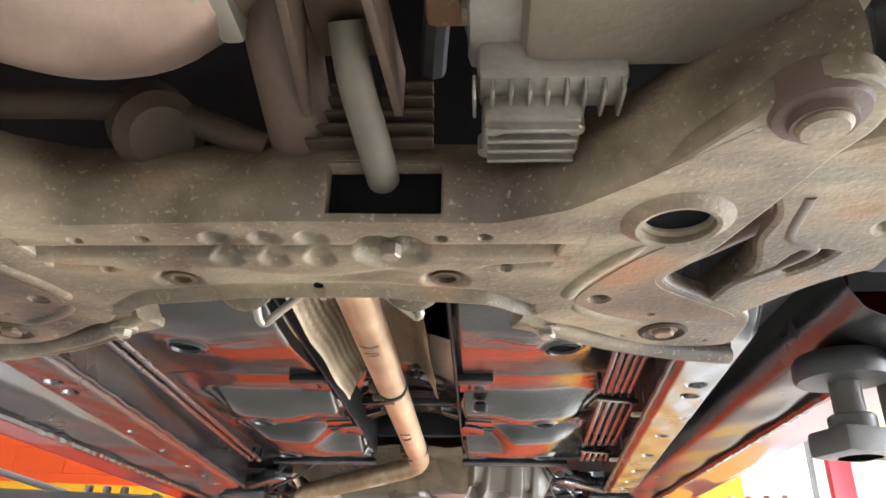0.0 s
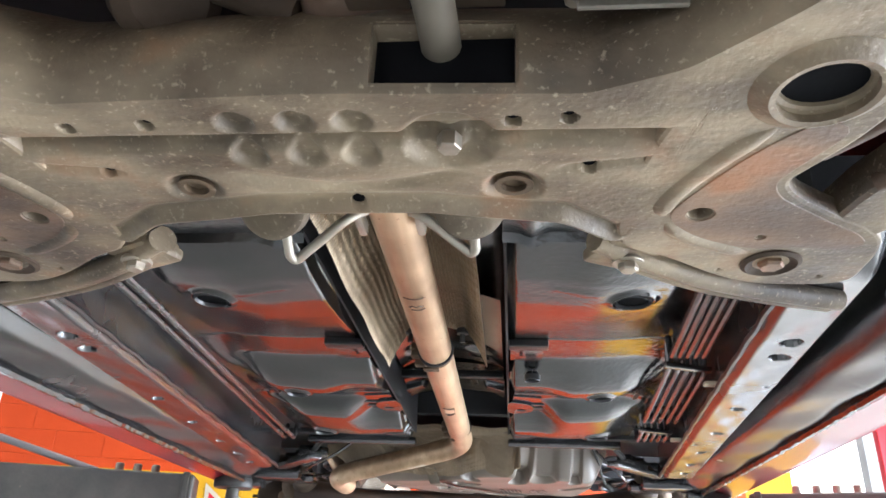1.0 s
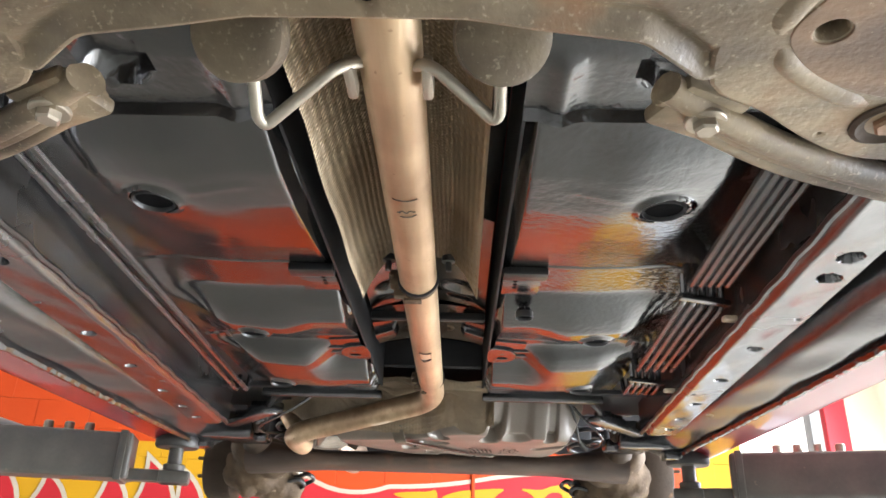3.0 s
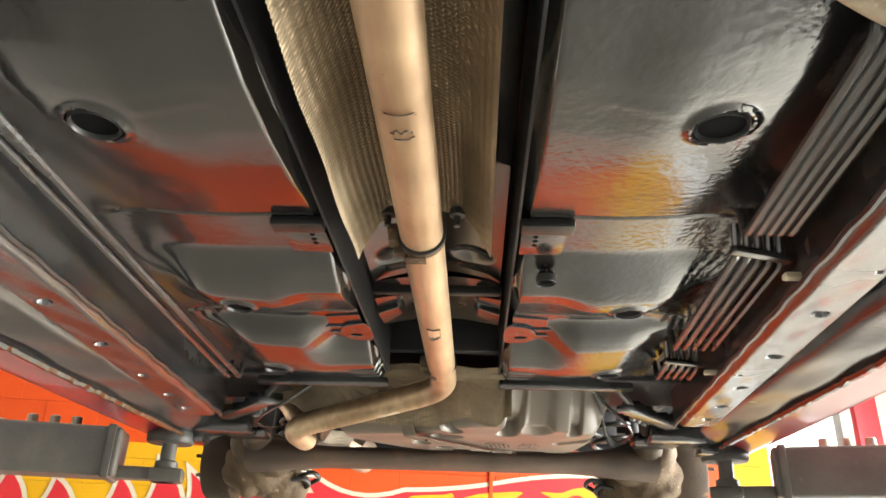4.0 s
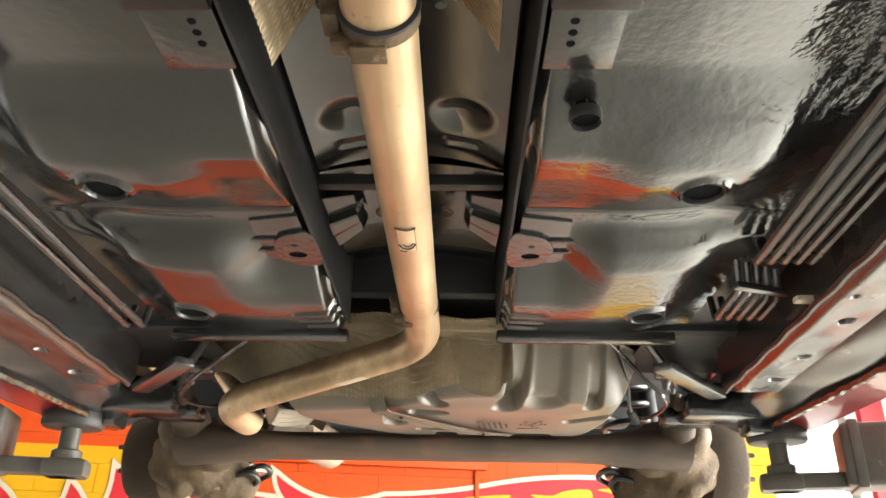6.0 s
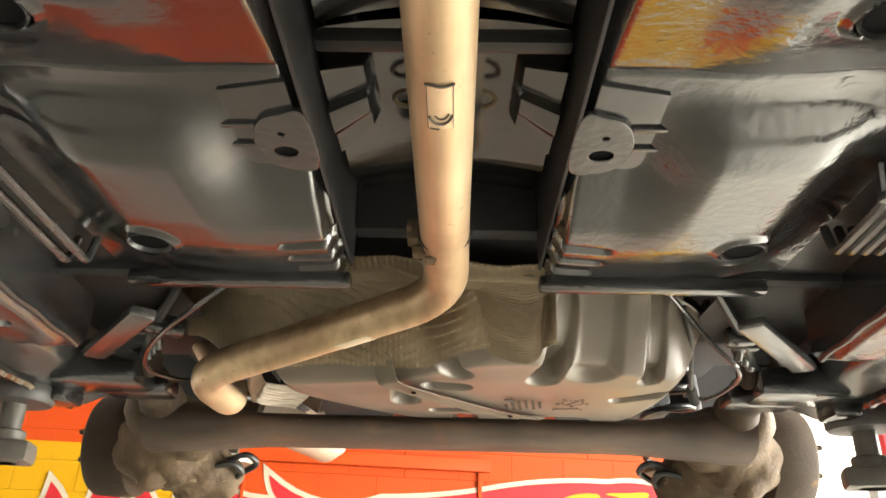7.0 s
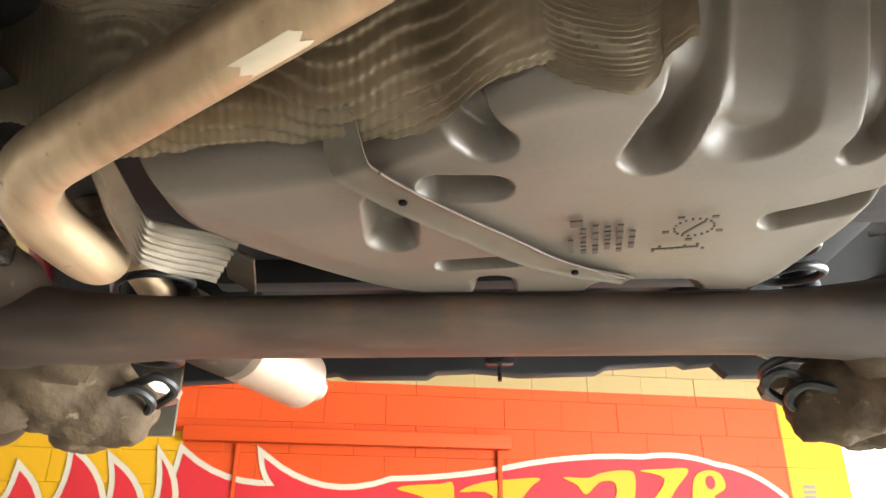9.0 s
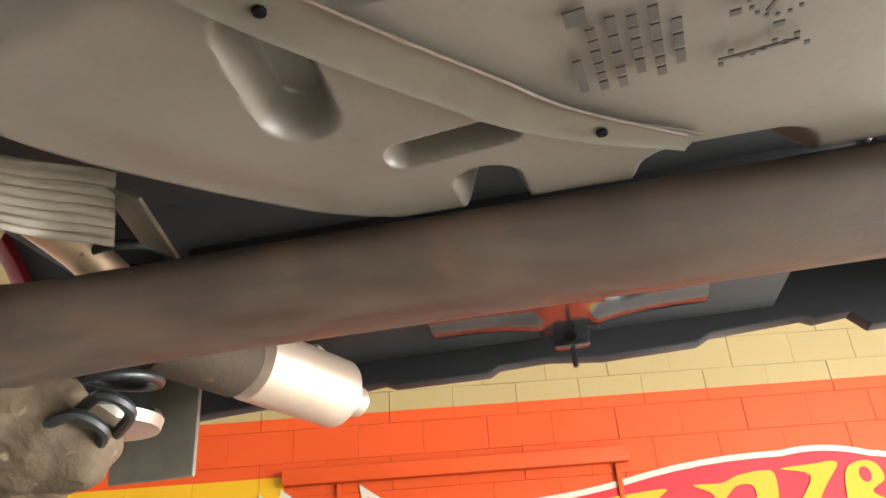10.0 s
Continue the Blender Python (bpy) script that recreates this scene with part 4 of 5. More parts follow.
cyl(b, (-0.343, 3.735, 1.712), (-0.318, 3.790, 1.707), 0.027, bev=0.006)
part("tail_tip", b, SILENCER, muffler)
b = bmesh.new()
box(b, (-0.365, 3.69, 1.779), (0.03, 0.06, 0.006), 0.002)
part("silencer_clip", b, ROD, muffler)

# ---- front subframe ----
def edge(x, knots):
    kx, ky = zip(*knots)
    fine = np.linspace(kx[0], kx[-1], 500)
    z = np.interp(fine, kx, ky)
    k = np.hanning(33)
    z = np.convolve(np.pad(z, 16, mode="edge"), k / k.sum(), "valid")
    return np.interp(x, fine, z)


x = np.linspace(-0.425, 0.425, 420)
ax = np.abs(x - 0.008)
yf = edge(ax, [(0, 0.862), (0.19, 0.868), (0.25, 0.845), (0.30, 0.80), (0.36, 0.735), (0.44, 0.67)])
yr = edge(ax, [(0, 1.030), (0.07, 1.030), (0.12, 1.040), (0.185, 1.050), (0.235, 1.092), (0.252, 1.08), (0.272, 0.90), (0.30, 0.845), (0.36, 0.775), (0.44, 0.705)])
v = np.linspace(0, 1, 130)
Xs, V = np.meshgrid(x, v, indexing="ij")
flank = V < 0.34
q = np.clip(V / 0.34, 0, 1)
p = np.clip((V - 0.34) / 0.66, 0, 1)
height = 0.088 + 0.02 * sm(np.abs(Xs - 0.008), 0.25, 0.42)
Ys = np.where(flank, yf[:, None] - 0.012 + 0.030 * (1 - q) ** 2 - 0.020 * np.sin(q * 3.14) * 0.3 + 0.012 * q ** 3, yf[:, None] + (yr - yf)[:, None] * p)
Zs = np.where(flank, 1.622 + height * (1 - q) + 0.004 * (1 - q) * q, 1.622)
D = (yr[:, None] - Ys)
Zs = Zs + 0.007 * np.exp(-((D - 0.020) / 0.010) ** 2) * (p > 0) * (1 - sm(ax, 0.222, 0.248))[:, None] - 0.004 * np.exp(-((D - 0.004) / 0.004) ** 2) * (1 - sm(ax, 0.222, 0.248))[:, None]
Xc = Xs - 0.008
Zs += 0.015 * np.exp(-((Ys - 0.921) / 0.0068) ** 2) * (1 - sm(np.abs(Xc), 0.24, 0.27)) * (p > 0)
DIMPLES = ((-0.053, 0.897), (-0.008, 0.897), (0.034, 0.897), (-0.055, 0.940), (-0.009, 0.940), (0.034, 0.940))
for cx, cy in DIMPLES:
    Zs += pit(Xs, Ys, cx, cy, 0.0125, 0.008, 0.004)
Zs += pit(Xs, Ys, 0.102, 0.924, 0.033, 0.009, 0.006) - pit(Xs, Ys, 0.102, 0.926, 0.013, 0.006, 0.004)
for cx in (-0.119, 0.150):
    Zs += pit(Xs, Ys, cx, 0.990, 0.021, 0.007, 0.006)
HOLES = ((-0.245, 0.90), (-0.182, 0.898), (-0.120, 0.896), (0.149, 0.898), (0.188, 0.895), (0.285, 0.899), (0.208, 0.962), (-0.182, 0.962), (0.016, 1.018))
for cx, cy in HOLES:
    Zs += pit(Xs, Ys, cx, cy, 0.0052, 0.016, 0.0015)
for cx in (-0.119, 0.150):
    Zs += pit(Xs, Ys, cx, 0.992, 0.0095, 0.014, 0.002)
# pressed swages near the rear edge
Zs += 0.005 * np.exp(-((Ys - 0.968 - 0.02 * np.cos((Xs - 0.015) * 18)) / 0.008) ** 2) * (1 - sm(np.abs(Xs - 0.015), 0.07, 0.11)) * 0.8
Zs += 0.004 * np.exp(-((Ys - 0.955 + 0.15 * (np.abs(Xc) - 0.22)) / 0.004) ** 2) * sm(np.abs(Xc), 0.17, 0.19) * (1 - sm(np.abs(Xc), 0.24, 0.26))
# rectangular window in the front flank
win = (1 - sm(np.abs(Xs - 0.1015), 0.0475, 0.050)) * (1 - sm(np.abs(Zs - 1.651), 0.022, 0.0245)) * flank
Ys = Ys + 0.035 * win
sub = part("subframe", sheet("subframe", Xs, Ys, Zs, 0.003), DUSTY, car, "dusty dark steel front subframe with rust and drain holes")
sub.location = (-0.0115, 0.007, -0.002)
# black discs give the small pits the shade of deep holes
for cx, cy in HOLES:
    b = bmesh.new()
    cyl(b, (cx, cy, 1.628), (cx, cy, 1.631), 0.0052, bev=0.0004, seg=12)
    part("drain_hole", b, HOLE_SHADE, sub)
b = bmesh.new()
cyl(b, (0.102, 0.926, 1.630), (0.102, 0.926, 1.617), 0.0095, bev=0.001, seg=6)
part("bolt", b, ZINC, sub)
for cx in (-0.119, 0.150):
    b = bmesh.new()
    lathe(b, [(0.0095, 0.006), (0.015, 0.004), (0.016, 0), (0.0105, 0), (0.0105, 0.007)], (cx, 0.992, 1.6245), (0, 0, 1), 20)
    part("grommet", b, HUB, sub)
# black sheet painted in for the shade inside the flank window
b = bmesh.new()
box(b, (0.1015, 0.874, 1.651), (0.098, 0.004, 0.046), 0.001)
part("window_backing", b, HOLE_SHADE, sub)
for side in (-1, 1):
    cx0 = 0.008
    outline = [(0.255, 0.90), (0.285, 0.83), (0.33, 0.765), (0.372, 0.700), (0.405, 0.682), (0.432, 0.700), (0.438, 0.735), (0.425, 0.770), (0.418, 0.80), (0.402, 0.86),
               (0.385, 0.92), (0.366, 0.960), (0.354, 0.985), (0.362, 1.004), (0.380, 1.022), (0.415, 1.048), (0.446, 1.068), (0.470, 1.10), (0.476, 1.15), (0.468, 1.186), (0.40, 1.190), (0.350, 1.170), (0.29, 1.125), (0.245, 1.095), (0.235, 1.02)]
    hs = [ring(0.340, 0.866, 0.031, 0.026), ring(0.300, 1.038, 0.0135), ring(0.362, 1.082, 0.006), ring(0.344, 1.156, 0.005), ring(0.444, 1.172, 0.005)]
    flip = lambda L: [(cx0 + side * a, c) for a, c in L]
    me = plate(flip(loop(outline, 4)), [flip(h) for h in hs], 0.012, 0.004, Matrix.Translation((0, 0, 1.6323)), "wing")
    wing = part("wing", me, DUSTY, sub, "dusty stamped subframe wing")
    b = bmesh.new()
    lathe(b, [(0.030, 0.003), (0.045, 0.0), (0.047, -0.003), (0.035, -0.010), (0.0305, -0.009), (0.0305, 0.02)], (cx0 + side * 0.340, 0.866, 1.625), (0, 0, 1), 36)
    part("collar", b, DUSTY, wing)
    # black disc closes the collar and stands for its inner shade
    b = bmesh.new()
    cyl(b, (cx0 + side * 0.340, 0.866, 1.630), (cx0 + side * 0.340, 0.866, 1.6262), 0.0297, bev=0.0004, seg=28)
    part("collar_hole", b, HOLE_SHADE, wing)
    # black discs above the wing's holes, in place of shade there
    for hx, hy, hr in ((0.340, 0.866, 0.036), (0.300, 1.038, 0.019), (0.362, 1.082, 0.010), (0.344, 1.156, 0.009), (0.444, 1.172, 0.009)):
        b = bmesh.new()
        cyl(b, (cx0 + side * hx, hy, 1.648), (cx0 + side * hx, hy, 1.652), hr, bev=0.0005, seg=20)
        part("hole_backing", b, HOLE_SHADE, wing)
    # rusted pressed mounting pad
    pad = [(0.276, 1.036), (0.290, 0.998), (0.318, 0.945), (0.350, 0.908), (0.374, 0.918), (0.356, 0.960), (0.347, 0.985), (0.356, 1.008), (0.376, 1.026), (0.412, 1.054), (0.442, 1.076), (0.456, 1.096), (0.440, 1.108), (0.405, 1.102), (0.365, 1.105), (0.320, 1.088), (0.288, 1.062)]
    me = plate(flip(loop(pad, 4)), [flip(ring(0.300, 1.038, 0.0128)), flip(ring(0.362, 1.082, 0.0056))], 0.002, 0.0008, Matrix.Translation((0, 0, 1.6232)), "pad")
    part("rusted_pad", me, RUSTY, wing, "rust-brown pressed pad")
    for path, r in (([(0.270, 1.048), (0.268, 1.022), (0.280, 0.985), (0.305, 0.938), (0.330, 0.905)], 0.0125), ([(0.270, 1.048), (0.292, 1.078), (0.330, 1.104), (0.372, 1.122)], 0.0115), ([(0.352, 0.988), (0.362, 1.010), (0.385, 1.030), (0.420, 1.056), (0.455, 1.090)], 0.0075), ([(0.385, 0.915), (0.366, 0.955), (0.352, 0.988)], 0.0070)):
        b = bmesh.new()
        pts = spline([(cx0 + side * a, c, 1.6305) for a, c in path], 8)
        tube(b, pts, r, 14, radii=[r * (0.55 + 0.45 * min(1, 5 * i / len(pts), 5 * (len(pts) - 1 - i) / len(pts))) for i in range(len(pts))])
        part("swage", b, RUSTY if r < 0.01 else DUSTY, wing)
    # diagonal rib across the pad
    b = bmesh.new()
    tube(b, spline([(cx0 + side * a, c, 1.6285) for a, c in ((0.308, 1.000), (0.345, 1.024), (0.385, 1.056), (0.425, 1.085))], 8), 0.0058, 10)
    part("pad_rib", b, RUSTY, wing)
    b = bmesh.new()
    lathe(b, [(0.029, 0.004), (0.028, -0.004), (0.024, -0.006), (0.020, -0.003), (0.012, -0.001)], (cx0 + side * 0.388, 1.138, 1.6245), (0, 0, 1), 30)
    part("arm_bush", b, DRUM, wing, "dark round rubber arm bush")
    b = bmesh.new()
    cyl(b, (cx0 + side * 0.388, 1.138, 1.628), (cx0 + side * 0.388, 1.138, 1.6165), 0.0125, bev=0.002, seg=6)
    part("bolt", b, RUSTY, wing)
    # front bush at the horn
    b = bmesh.new()
    lathe(b, [(0.010, -0.002), (0.021, -0.002), (0.022, 0.004), (0.030, 0.006), (0.033, 0.012), (0.033, 0.03), (0.02, 0.034)], (cx0 + side * 0.395, 0.715, 1.612), (0, 0, 1), 28)
    part("bush", b, BEAM, wing, "round rubber bush")
    b = bmesh.new()
    cyl(b, (cx0 + side * 0.395, 0.715, 1.616), (cx0 + side * 0.395, 0.715, 1.606), 0.018, bev=0.003)
    part("bush_cap", b, DUSTY, wing)
    # rear stay running out to the rail
    b = bmesh.new()
    path = spline([(cx0 + side * a, c, z) for a, c, z in ((0.222, 1.135, 1.640), (0.27, 1.165, 1.634), (0.34, 1.205, 1.630), (0.42, 1.240, 1.630), (0.50, 1.275, 1.634))], 6)
    for dx, dz, r in ((0, 0, 0.012), (0.004, 0.008, 0.014)):
        tube(b, [p + Vector((0, dx * 3 - 0.012, dz)) for p in path], r, 12)
    tube(b, [p + Vector((0, 0.018, 0.006)) for p in path], 0.009, 10)
    box(b, (0, 0, 0), (0.06, 0.055, 0.014), 0.005, Matrix.Translation((cx0 + side * 0.25, 1.150, 1.640)) @ Matrix.Rotation(side * 0.45, 4, "Z"))
    stay = part("stay", b, DUSTY, sub, "dusty bent steel stay")
    b = bmesh.new()
    cyl(b, (cx0 + side * 0.255, 1.148, 1.640), (cx0 + side * 0.255, 1.148, 1.617), 0.010, bev=0.002, seg=6)
    cyl(b, (cx0 + side * 0.255, 1.148, 1.630), (cx0 + side * 0.255, 1.148, 1.625), 0.016, bev=0.001)
    part("bolt", b, ZINC, stay)
    # lower control arm
    arm_out = [(0.405, 0.80), (0.44, 0.76), (0.50, 0.745), (0.585, 0.76), (0.66, 0.80), (0.68, 0.845), (0.65, 0.90), (0.58, 0.945), (0.52, 0.985), (0.475, 1.05), (0.445, 1.10), (0.418, 1.085), (0.425, 1.02), (0.44, 0.965), (0.425, 0.905), (0.425, 0.86)]
    me = plate(flip(loop(arm_out, 4)), [flip(ring(0.528, 0.88, 0.024, 0.020)), flip(loop([(0.452, 0.965), (0.462, 0.925), (0.50, 0.925), (0.495, 0.955), (0.472, 0.985)], 3)), flip(ring(0.50, 0.81, 0.008)), flip(ring(0.62, 0.845, 0.012))], 0.020, 0.007, Matrix.Translation((0, 0, 1.640)), "control_arm")
    arm = part("control_arm", me, DUSTY, car, "dusty stamped steel lower control arm")
    arm.location = sub.location
    b = bmesh.new()
    tube(b, spline([(cx0 + side * a, c, 1.630) for a, c in ((0.435, 0.83), (0.445, 0.90), (0.475, 0.93), (0.43, 1.0))], 6), 0.009, 10)
    tube(b, spline([(cx0 + side * a, c, 1.640) for a, c in ((0.41, 0.84), (0.425, 0.885), (0.40, 0.93), (0.375, 0.965))], 6), 0.011, 10)
    part("arm_edge", b, BEAM, arm)
    # hub carrier, boot and drive shaft
    b = bmesh.new()
    lathe(b, [(0.03, 0), (0.062, 0.01), (0.07, 0.05), (0.05, 0.08), (0.12, 0.085), (0.125, 0.095), (0.06, 0.10), (0.06, 0.13)], (side * 0.60, 0.83, 1.70), (side, 0, 0), 30)
    hub = part("front_hub", b, HUB, car, "dirty cast front hub without a wheel")
    b = bmesh.new()
    prof = []
    for k in range(7):
        prof += [(0.026 + 0.006 * k, 0.016 * k), (0.034 + 0.006 * k, 0.016 * k + 0.008)]
    lathe(b, prof, (side * 0.40, 0.80, 1.735), (side * 0.9, 0.1, -0.15), 24)
    part("drive_boot", b, RUBBER_GLOSS, hub, "ribbed black rubber drive shaft boot")
    b = bmesh.new()
    cyl(b, (side * 0.28, 0.79, 1.75), (side * 0.60, 0.83, 1.71), 0.015)
    part("drive_shaft", b, BEAM, hub)
    b = bmesh.new()
    cyl(b, (side * 0.60, 0.96, 1.66), (side * 0.60, 0.90, 1.90), 0.03)
    box(b, (side * 0.585, 0.955, 1.635), (0.10, 0.06, 0.03), 0.01)
    part("strut", b, SHADOW, hub)

# ---- engine bay seen from below ----
b = bmesh.new()
box(b, (0.345, 0.60, 1.80), (0.24, 0.36, 0.20), 0.02)
box(b, (0.345, 0.70, 1.755), (0.20, 0.16, 0.05), 0.015)
sump = part("gearbox_casing", b, SUMP, car, "beige dusty alloy gearbox casing")
sump.location = (-0.022, 0.0, 0.0)
b = bmesh.new()
box(b, (0.235, 0.815, 1.690), (0.078, 0.055, 0.055), 0.008)
cover = part("gearbox_rear_cover", b, ALLOY, sump, "ribbed bright cast aluminium cover")
for c, s in (((0.250, 0.785, 1.705), (0.115, 0.04, 0.04)), ((0.235, 0.76, 1.745), (0.10, 0.08, 0.05))):
    b = bmesh.new()
    box(b, c, s, 0.008)
    part("cover_flange", b, ALLOY, cover)
for k, (cx, cy, cz) in enumerate(((0.200, 0.842, 1.672), (0.270, 0.842, 1.672), (0.205, 0.80, 1.664), (0.268, 0.80, 1.664), (0.235, 0.845, 1.70), (0.300, 0.79, 1.700))):
    b = bmesh.new()
    cyl(b, (cx, cy, cz + 0.014), (cx, cy, cz - 0.004), 0.0075, bev=0.0015, seg=10)
    part("cover_bolt", b, ZINC, cover)
for k in range(9):
    f = bmesh.new()
    box(f, (0.19 + 0.014 * k, 0.785, 1.683), (0.003, 0.035, 0.016), 0.001, seg=1)
    part("fin", f, ALLOY, cover)
for k in range(4):
    f = bmesh.new()
    box(f, (0.235, 0.794 + 0.014 * k, 1.663), (0.07, 0.004, 0.014), 0.001, seg=1)
    part("fin", f, ALLOY, cover)
b = bmesh.new()
box(b, (0.20, 0.66, 1.83), (0.10, 0.25, 0.16), 0.01)
box(b, (0.255, 0.69, 1.765), (0.03, 0.10, 0.05), 0.004)
box(b, (0.215, 0.69, 1.765), (0.03, 0.10, 0.05), 0.004)
box(b, (0.235, 0.745, 1.755), (0.11, 0.02, 0.06), 0.004)
part("gearbox_rib", b, DUSTY, sump)
b = bmesh.new()
box(b, (0.077, 0.68, 1.745), (0.055, 0.24, 0.008), 0.002)
mount = part("engine_mount", b, BEAM, car, "dark steel torque mount bracket")
mount.location = (-0.012, 0.004, 0.0)
for sx in (-1, 1):
    b = bmesh.new()
    box(b, (0, 0, 0), (0.008, 0.26, 0.05), 0.002, Matrix.Translation((0.077 + sx * 0.030, 0.70, 1.725)) @ Matrix.Rotation(radians(-4) * sx, 4, "Z"))
    part("mount_cheek", b, BEAM, mount)
b = bmesh.new()
cyl(b, (0.077, 0.70, 1.742), (0.077, 0.70, 1.722), 0.013)
part("mount_bolt", b, ZINC, mount)
b = bmesh.new()
tube(b, rounded([(0.080, 0.755, 1.738), (0.084, 0.785, 1.705), (0.098, 0.835, 1.668), (0.100, 0.90, 1.665)], 0.02, 5), 0.0145, 18)
part("mount_link", b, STRAP, mount, "grey torque link rod")
for k in range(5):
    for cx in (0.055, 0.122):
        b = bmesh.new()
        box(b, (cx, 0.835 + 0.005 * k, 1.735 - 0.011 * k), (0.045, 0.016, 0.004), 0.001, seg=1)
        part("fin", b, DRUM, mount)
b = bmesh.new()
tube(b, spline([(-0.40, 0.50, 1.80), (-0.27, 0.60, 1.765), (-0.17, 0.70, 1.755), (-0.09, 0.735, 1.765), (-0.01, 0.70, 1.80)], 8), 0.06, 26, radii=[0.058 + 0.022 * math.sin(math.pi * i / 32) for i in range(33)])
cyl(b, (-0.25, 0.57, 1.79), (-0.10, 0.78, 1.745), 0.052, 0.045, bev=0.02)
cyl(b, (-0.115, 0.70, 1.72), (-0.105, 0.72, 1.695), 0.016)
cat = part("exhaust_manifold", b, MANIFOLD, car, "heat-tinted brown exhaust manifold and catalyst")
b = bmesh.new()
tube(b, spline([(-0.26, 0.60, 1.70), (-0.15, 0.66, 1.70), (-0.05, 0.69, 1.715)], 6), 0.010, 10)
box(b, (-0.045, 0.70, 1.73), (0.03, 0.05, 0.03), 0.006)
box(b, (-0.02, 0.72, 1.74), (0.02, 0.09, 0.04), 0.006, Matrix.Identity(4))
part("manifold_bracket", b, ROD, cat)
b = bmesh.new()
tube(b, spline([(-0.01, 0.62, 1.83), (0.005, 0.73, 1.79), (0.010, 0.80, 1.745), (0.012, 0.92, 1.70)], 8), 0.031, 24)
part("down_pipe", b, BEAM, cat, "brown curved exhaust down pipe")
b = bmesh.new()
tube(b, spline([(-0.28, 0.86, 1.74), (-0.13, 0.865, 1.735), (-0.02, 0.88, 1.70)], 6), 0.014, 12)
cyl(b, (-0.15, 0.90, 1.75), (-0.11, 0.86, 1.70), 0.04, bev=0.012)
part("steering_rack", b, DRUM, car, "dirty steering rack tube")
b = bmesh.new()
box(b, (0.0, 0.42, 1.98), (1.3, 0.75, 0.06), 0.01)
box(b, (0.0, 1.04, 1.93), (1.3, 0.05, 0.38), 0.01)
part("engine_bay", b, SHADOW, car, "dark engine bay")
b = bmesh.new()
box(b, (0.14, 0.66, 1.80), (0.12, 0.02, 0.03), 0.004)
tube(b, spline([(0.13, 0.5, 1.80), (0.15, 0.65, 1.77), (0.17, 0.78, 1.74), (0.19, 0.85, 1.72)], 6), 0.008, 8)
tube(b, spline([(0.11, 0.55, 1.85), (0.14, 0.72, 1.80), (0.13, 0.86, 1.77)], 6), 0.012, 8)
part("engine_hose", b, RUBBER, car)

# ---- rear: tank, shields, axle ----
x, y = np.linspace(-0.345, 0.445, 440), np.linspace(2.57, 3.06, 300)
X, Y = np.meshgrid(x, y, indexing="ij")
left = np.interp(y, [2.58, 2.70, 2.85, 2.90, 2.96, 3.02, 3.06], [-0.30, -0.30, -0.30, -0.262, -0.20, -0.13, -0.02])[None, :]
right = np.interp(y, [2.56, 2.65, 2.75, 2.88, 3.00, 3.04, 3.08], [0.32, 0.372, 0.402, 0.404, 0.385, 0.365, 0.33])[None, :]
front = np.interp(x, [-0.36, -0.08, 0.0, 0.06, 0.13, 0.19, 0.30, 0.37, 0.43], [2.78, 2.72, 2.665, 2.625, 2.615, 2.655, 2.665, 2.70, 2.79])[:, None]
kk = np.hanning(45)
soft_line = lambda A: np.convolve(np.pad(A.ravel(), 22, mode="edge"), kk / kk.sum(), "valid")
left, right, front = soft_line(left)[None, :], soft_line(right)[None, :], soft_line(front)[:, None]
d = np.minimum(np.minimum(X - left, right - X), np.minimum(Y - front, 3.075 - Y))
Z = 1.636 + 0.11 * (1 - sm(d, -0.03, 0.05)) ** 1.5 - 0.004 * sm(d, 0.05, 0.12)
tank_x, tank_y, tank_skin = x, y, Z.copy()


def groove(X, Y, pts, r, depth):
    D = np.full_like(X, 9.0)
    for (ax_, ay), (bx, by) in zip(pts, pts[1:]):
        t = np.clip(((X - ax_) * (bx - ax_) + (Y - ay) * (by - ay)) / ((bx - ax_) ** 2 + (by - ay) ** 2), 0, 1)
        D = np.minimum(D, np.hypot(X - ax_ - t * (bx - ax_), Y - ay - t * (by - ay)))
    return 1.2 * depth * (1 - sm(D, r * 0.5, r * 1.15))


Z += groove(X, Y, [(0.152, 2.733), (0.163, 2.69), (0.175, 2.65)], 0.025, 0.032)
Z += groove(X, Y, [(-0.066, 2.815), (-0.070, 2.882)], 0.024, 0.026)
Z += groove(X, Y, [(-0.018, 2.782), (0.022, 2.780)], 0.021, 0.024)
Z += groove(X, Y, [(-0.002, 2.685), (0.022, 2.715)], 0.021, 0.024)
Z += groove(X, Y, [(-0.016, 2.946), (0.052, 2.937)], 0.014, 0.022)
Z += groove(X, Y, [(0.033, 3.004), (0.038, 3.06)], 0.024, 0.030)
Z += groove(X, Y, [(0.178, 3.034), (0.238, 3.034)], 0.034, 0.030)
Z += groove(X, Y, [(0.296, 2.848), (0.34, 2.832), (0.395, 2.80), (0.43, 2.76)], 0.019, 0.026)
Z += groove(X, Y, [(0.225, 2.70), (0.235, 2.62)], 0.040, 0.014)
Z += groove(X, Y, [(0.318, 2.735), (0.325, 2.65)], 0.017, 0.020)
X, Y = np.clip(X, left - 0.035, right + 0.035), np.maximum(Y, front - 0.035)
tank = part("fuel_tank", sheet("fuel_tank", X, Y, Z, lift=np.maximum(Z + 0.004, 1.76)), TANK, car, "dusty black moulded plastic fuel tank")
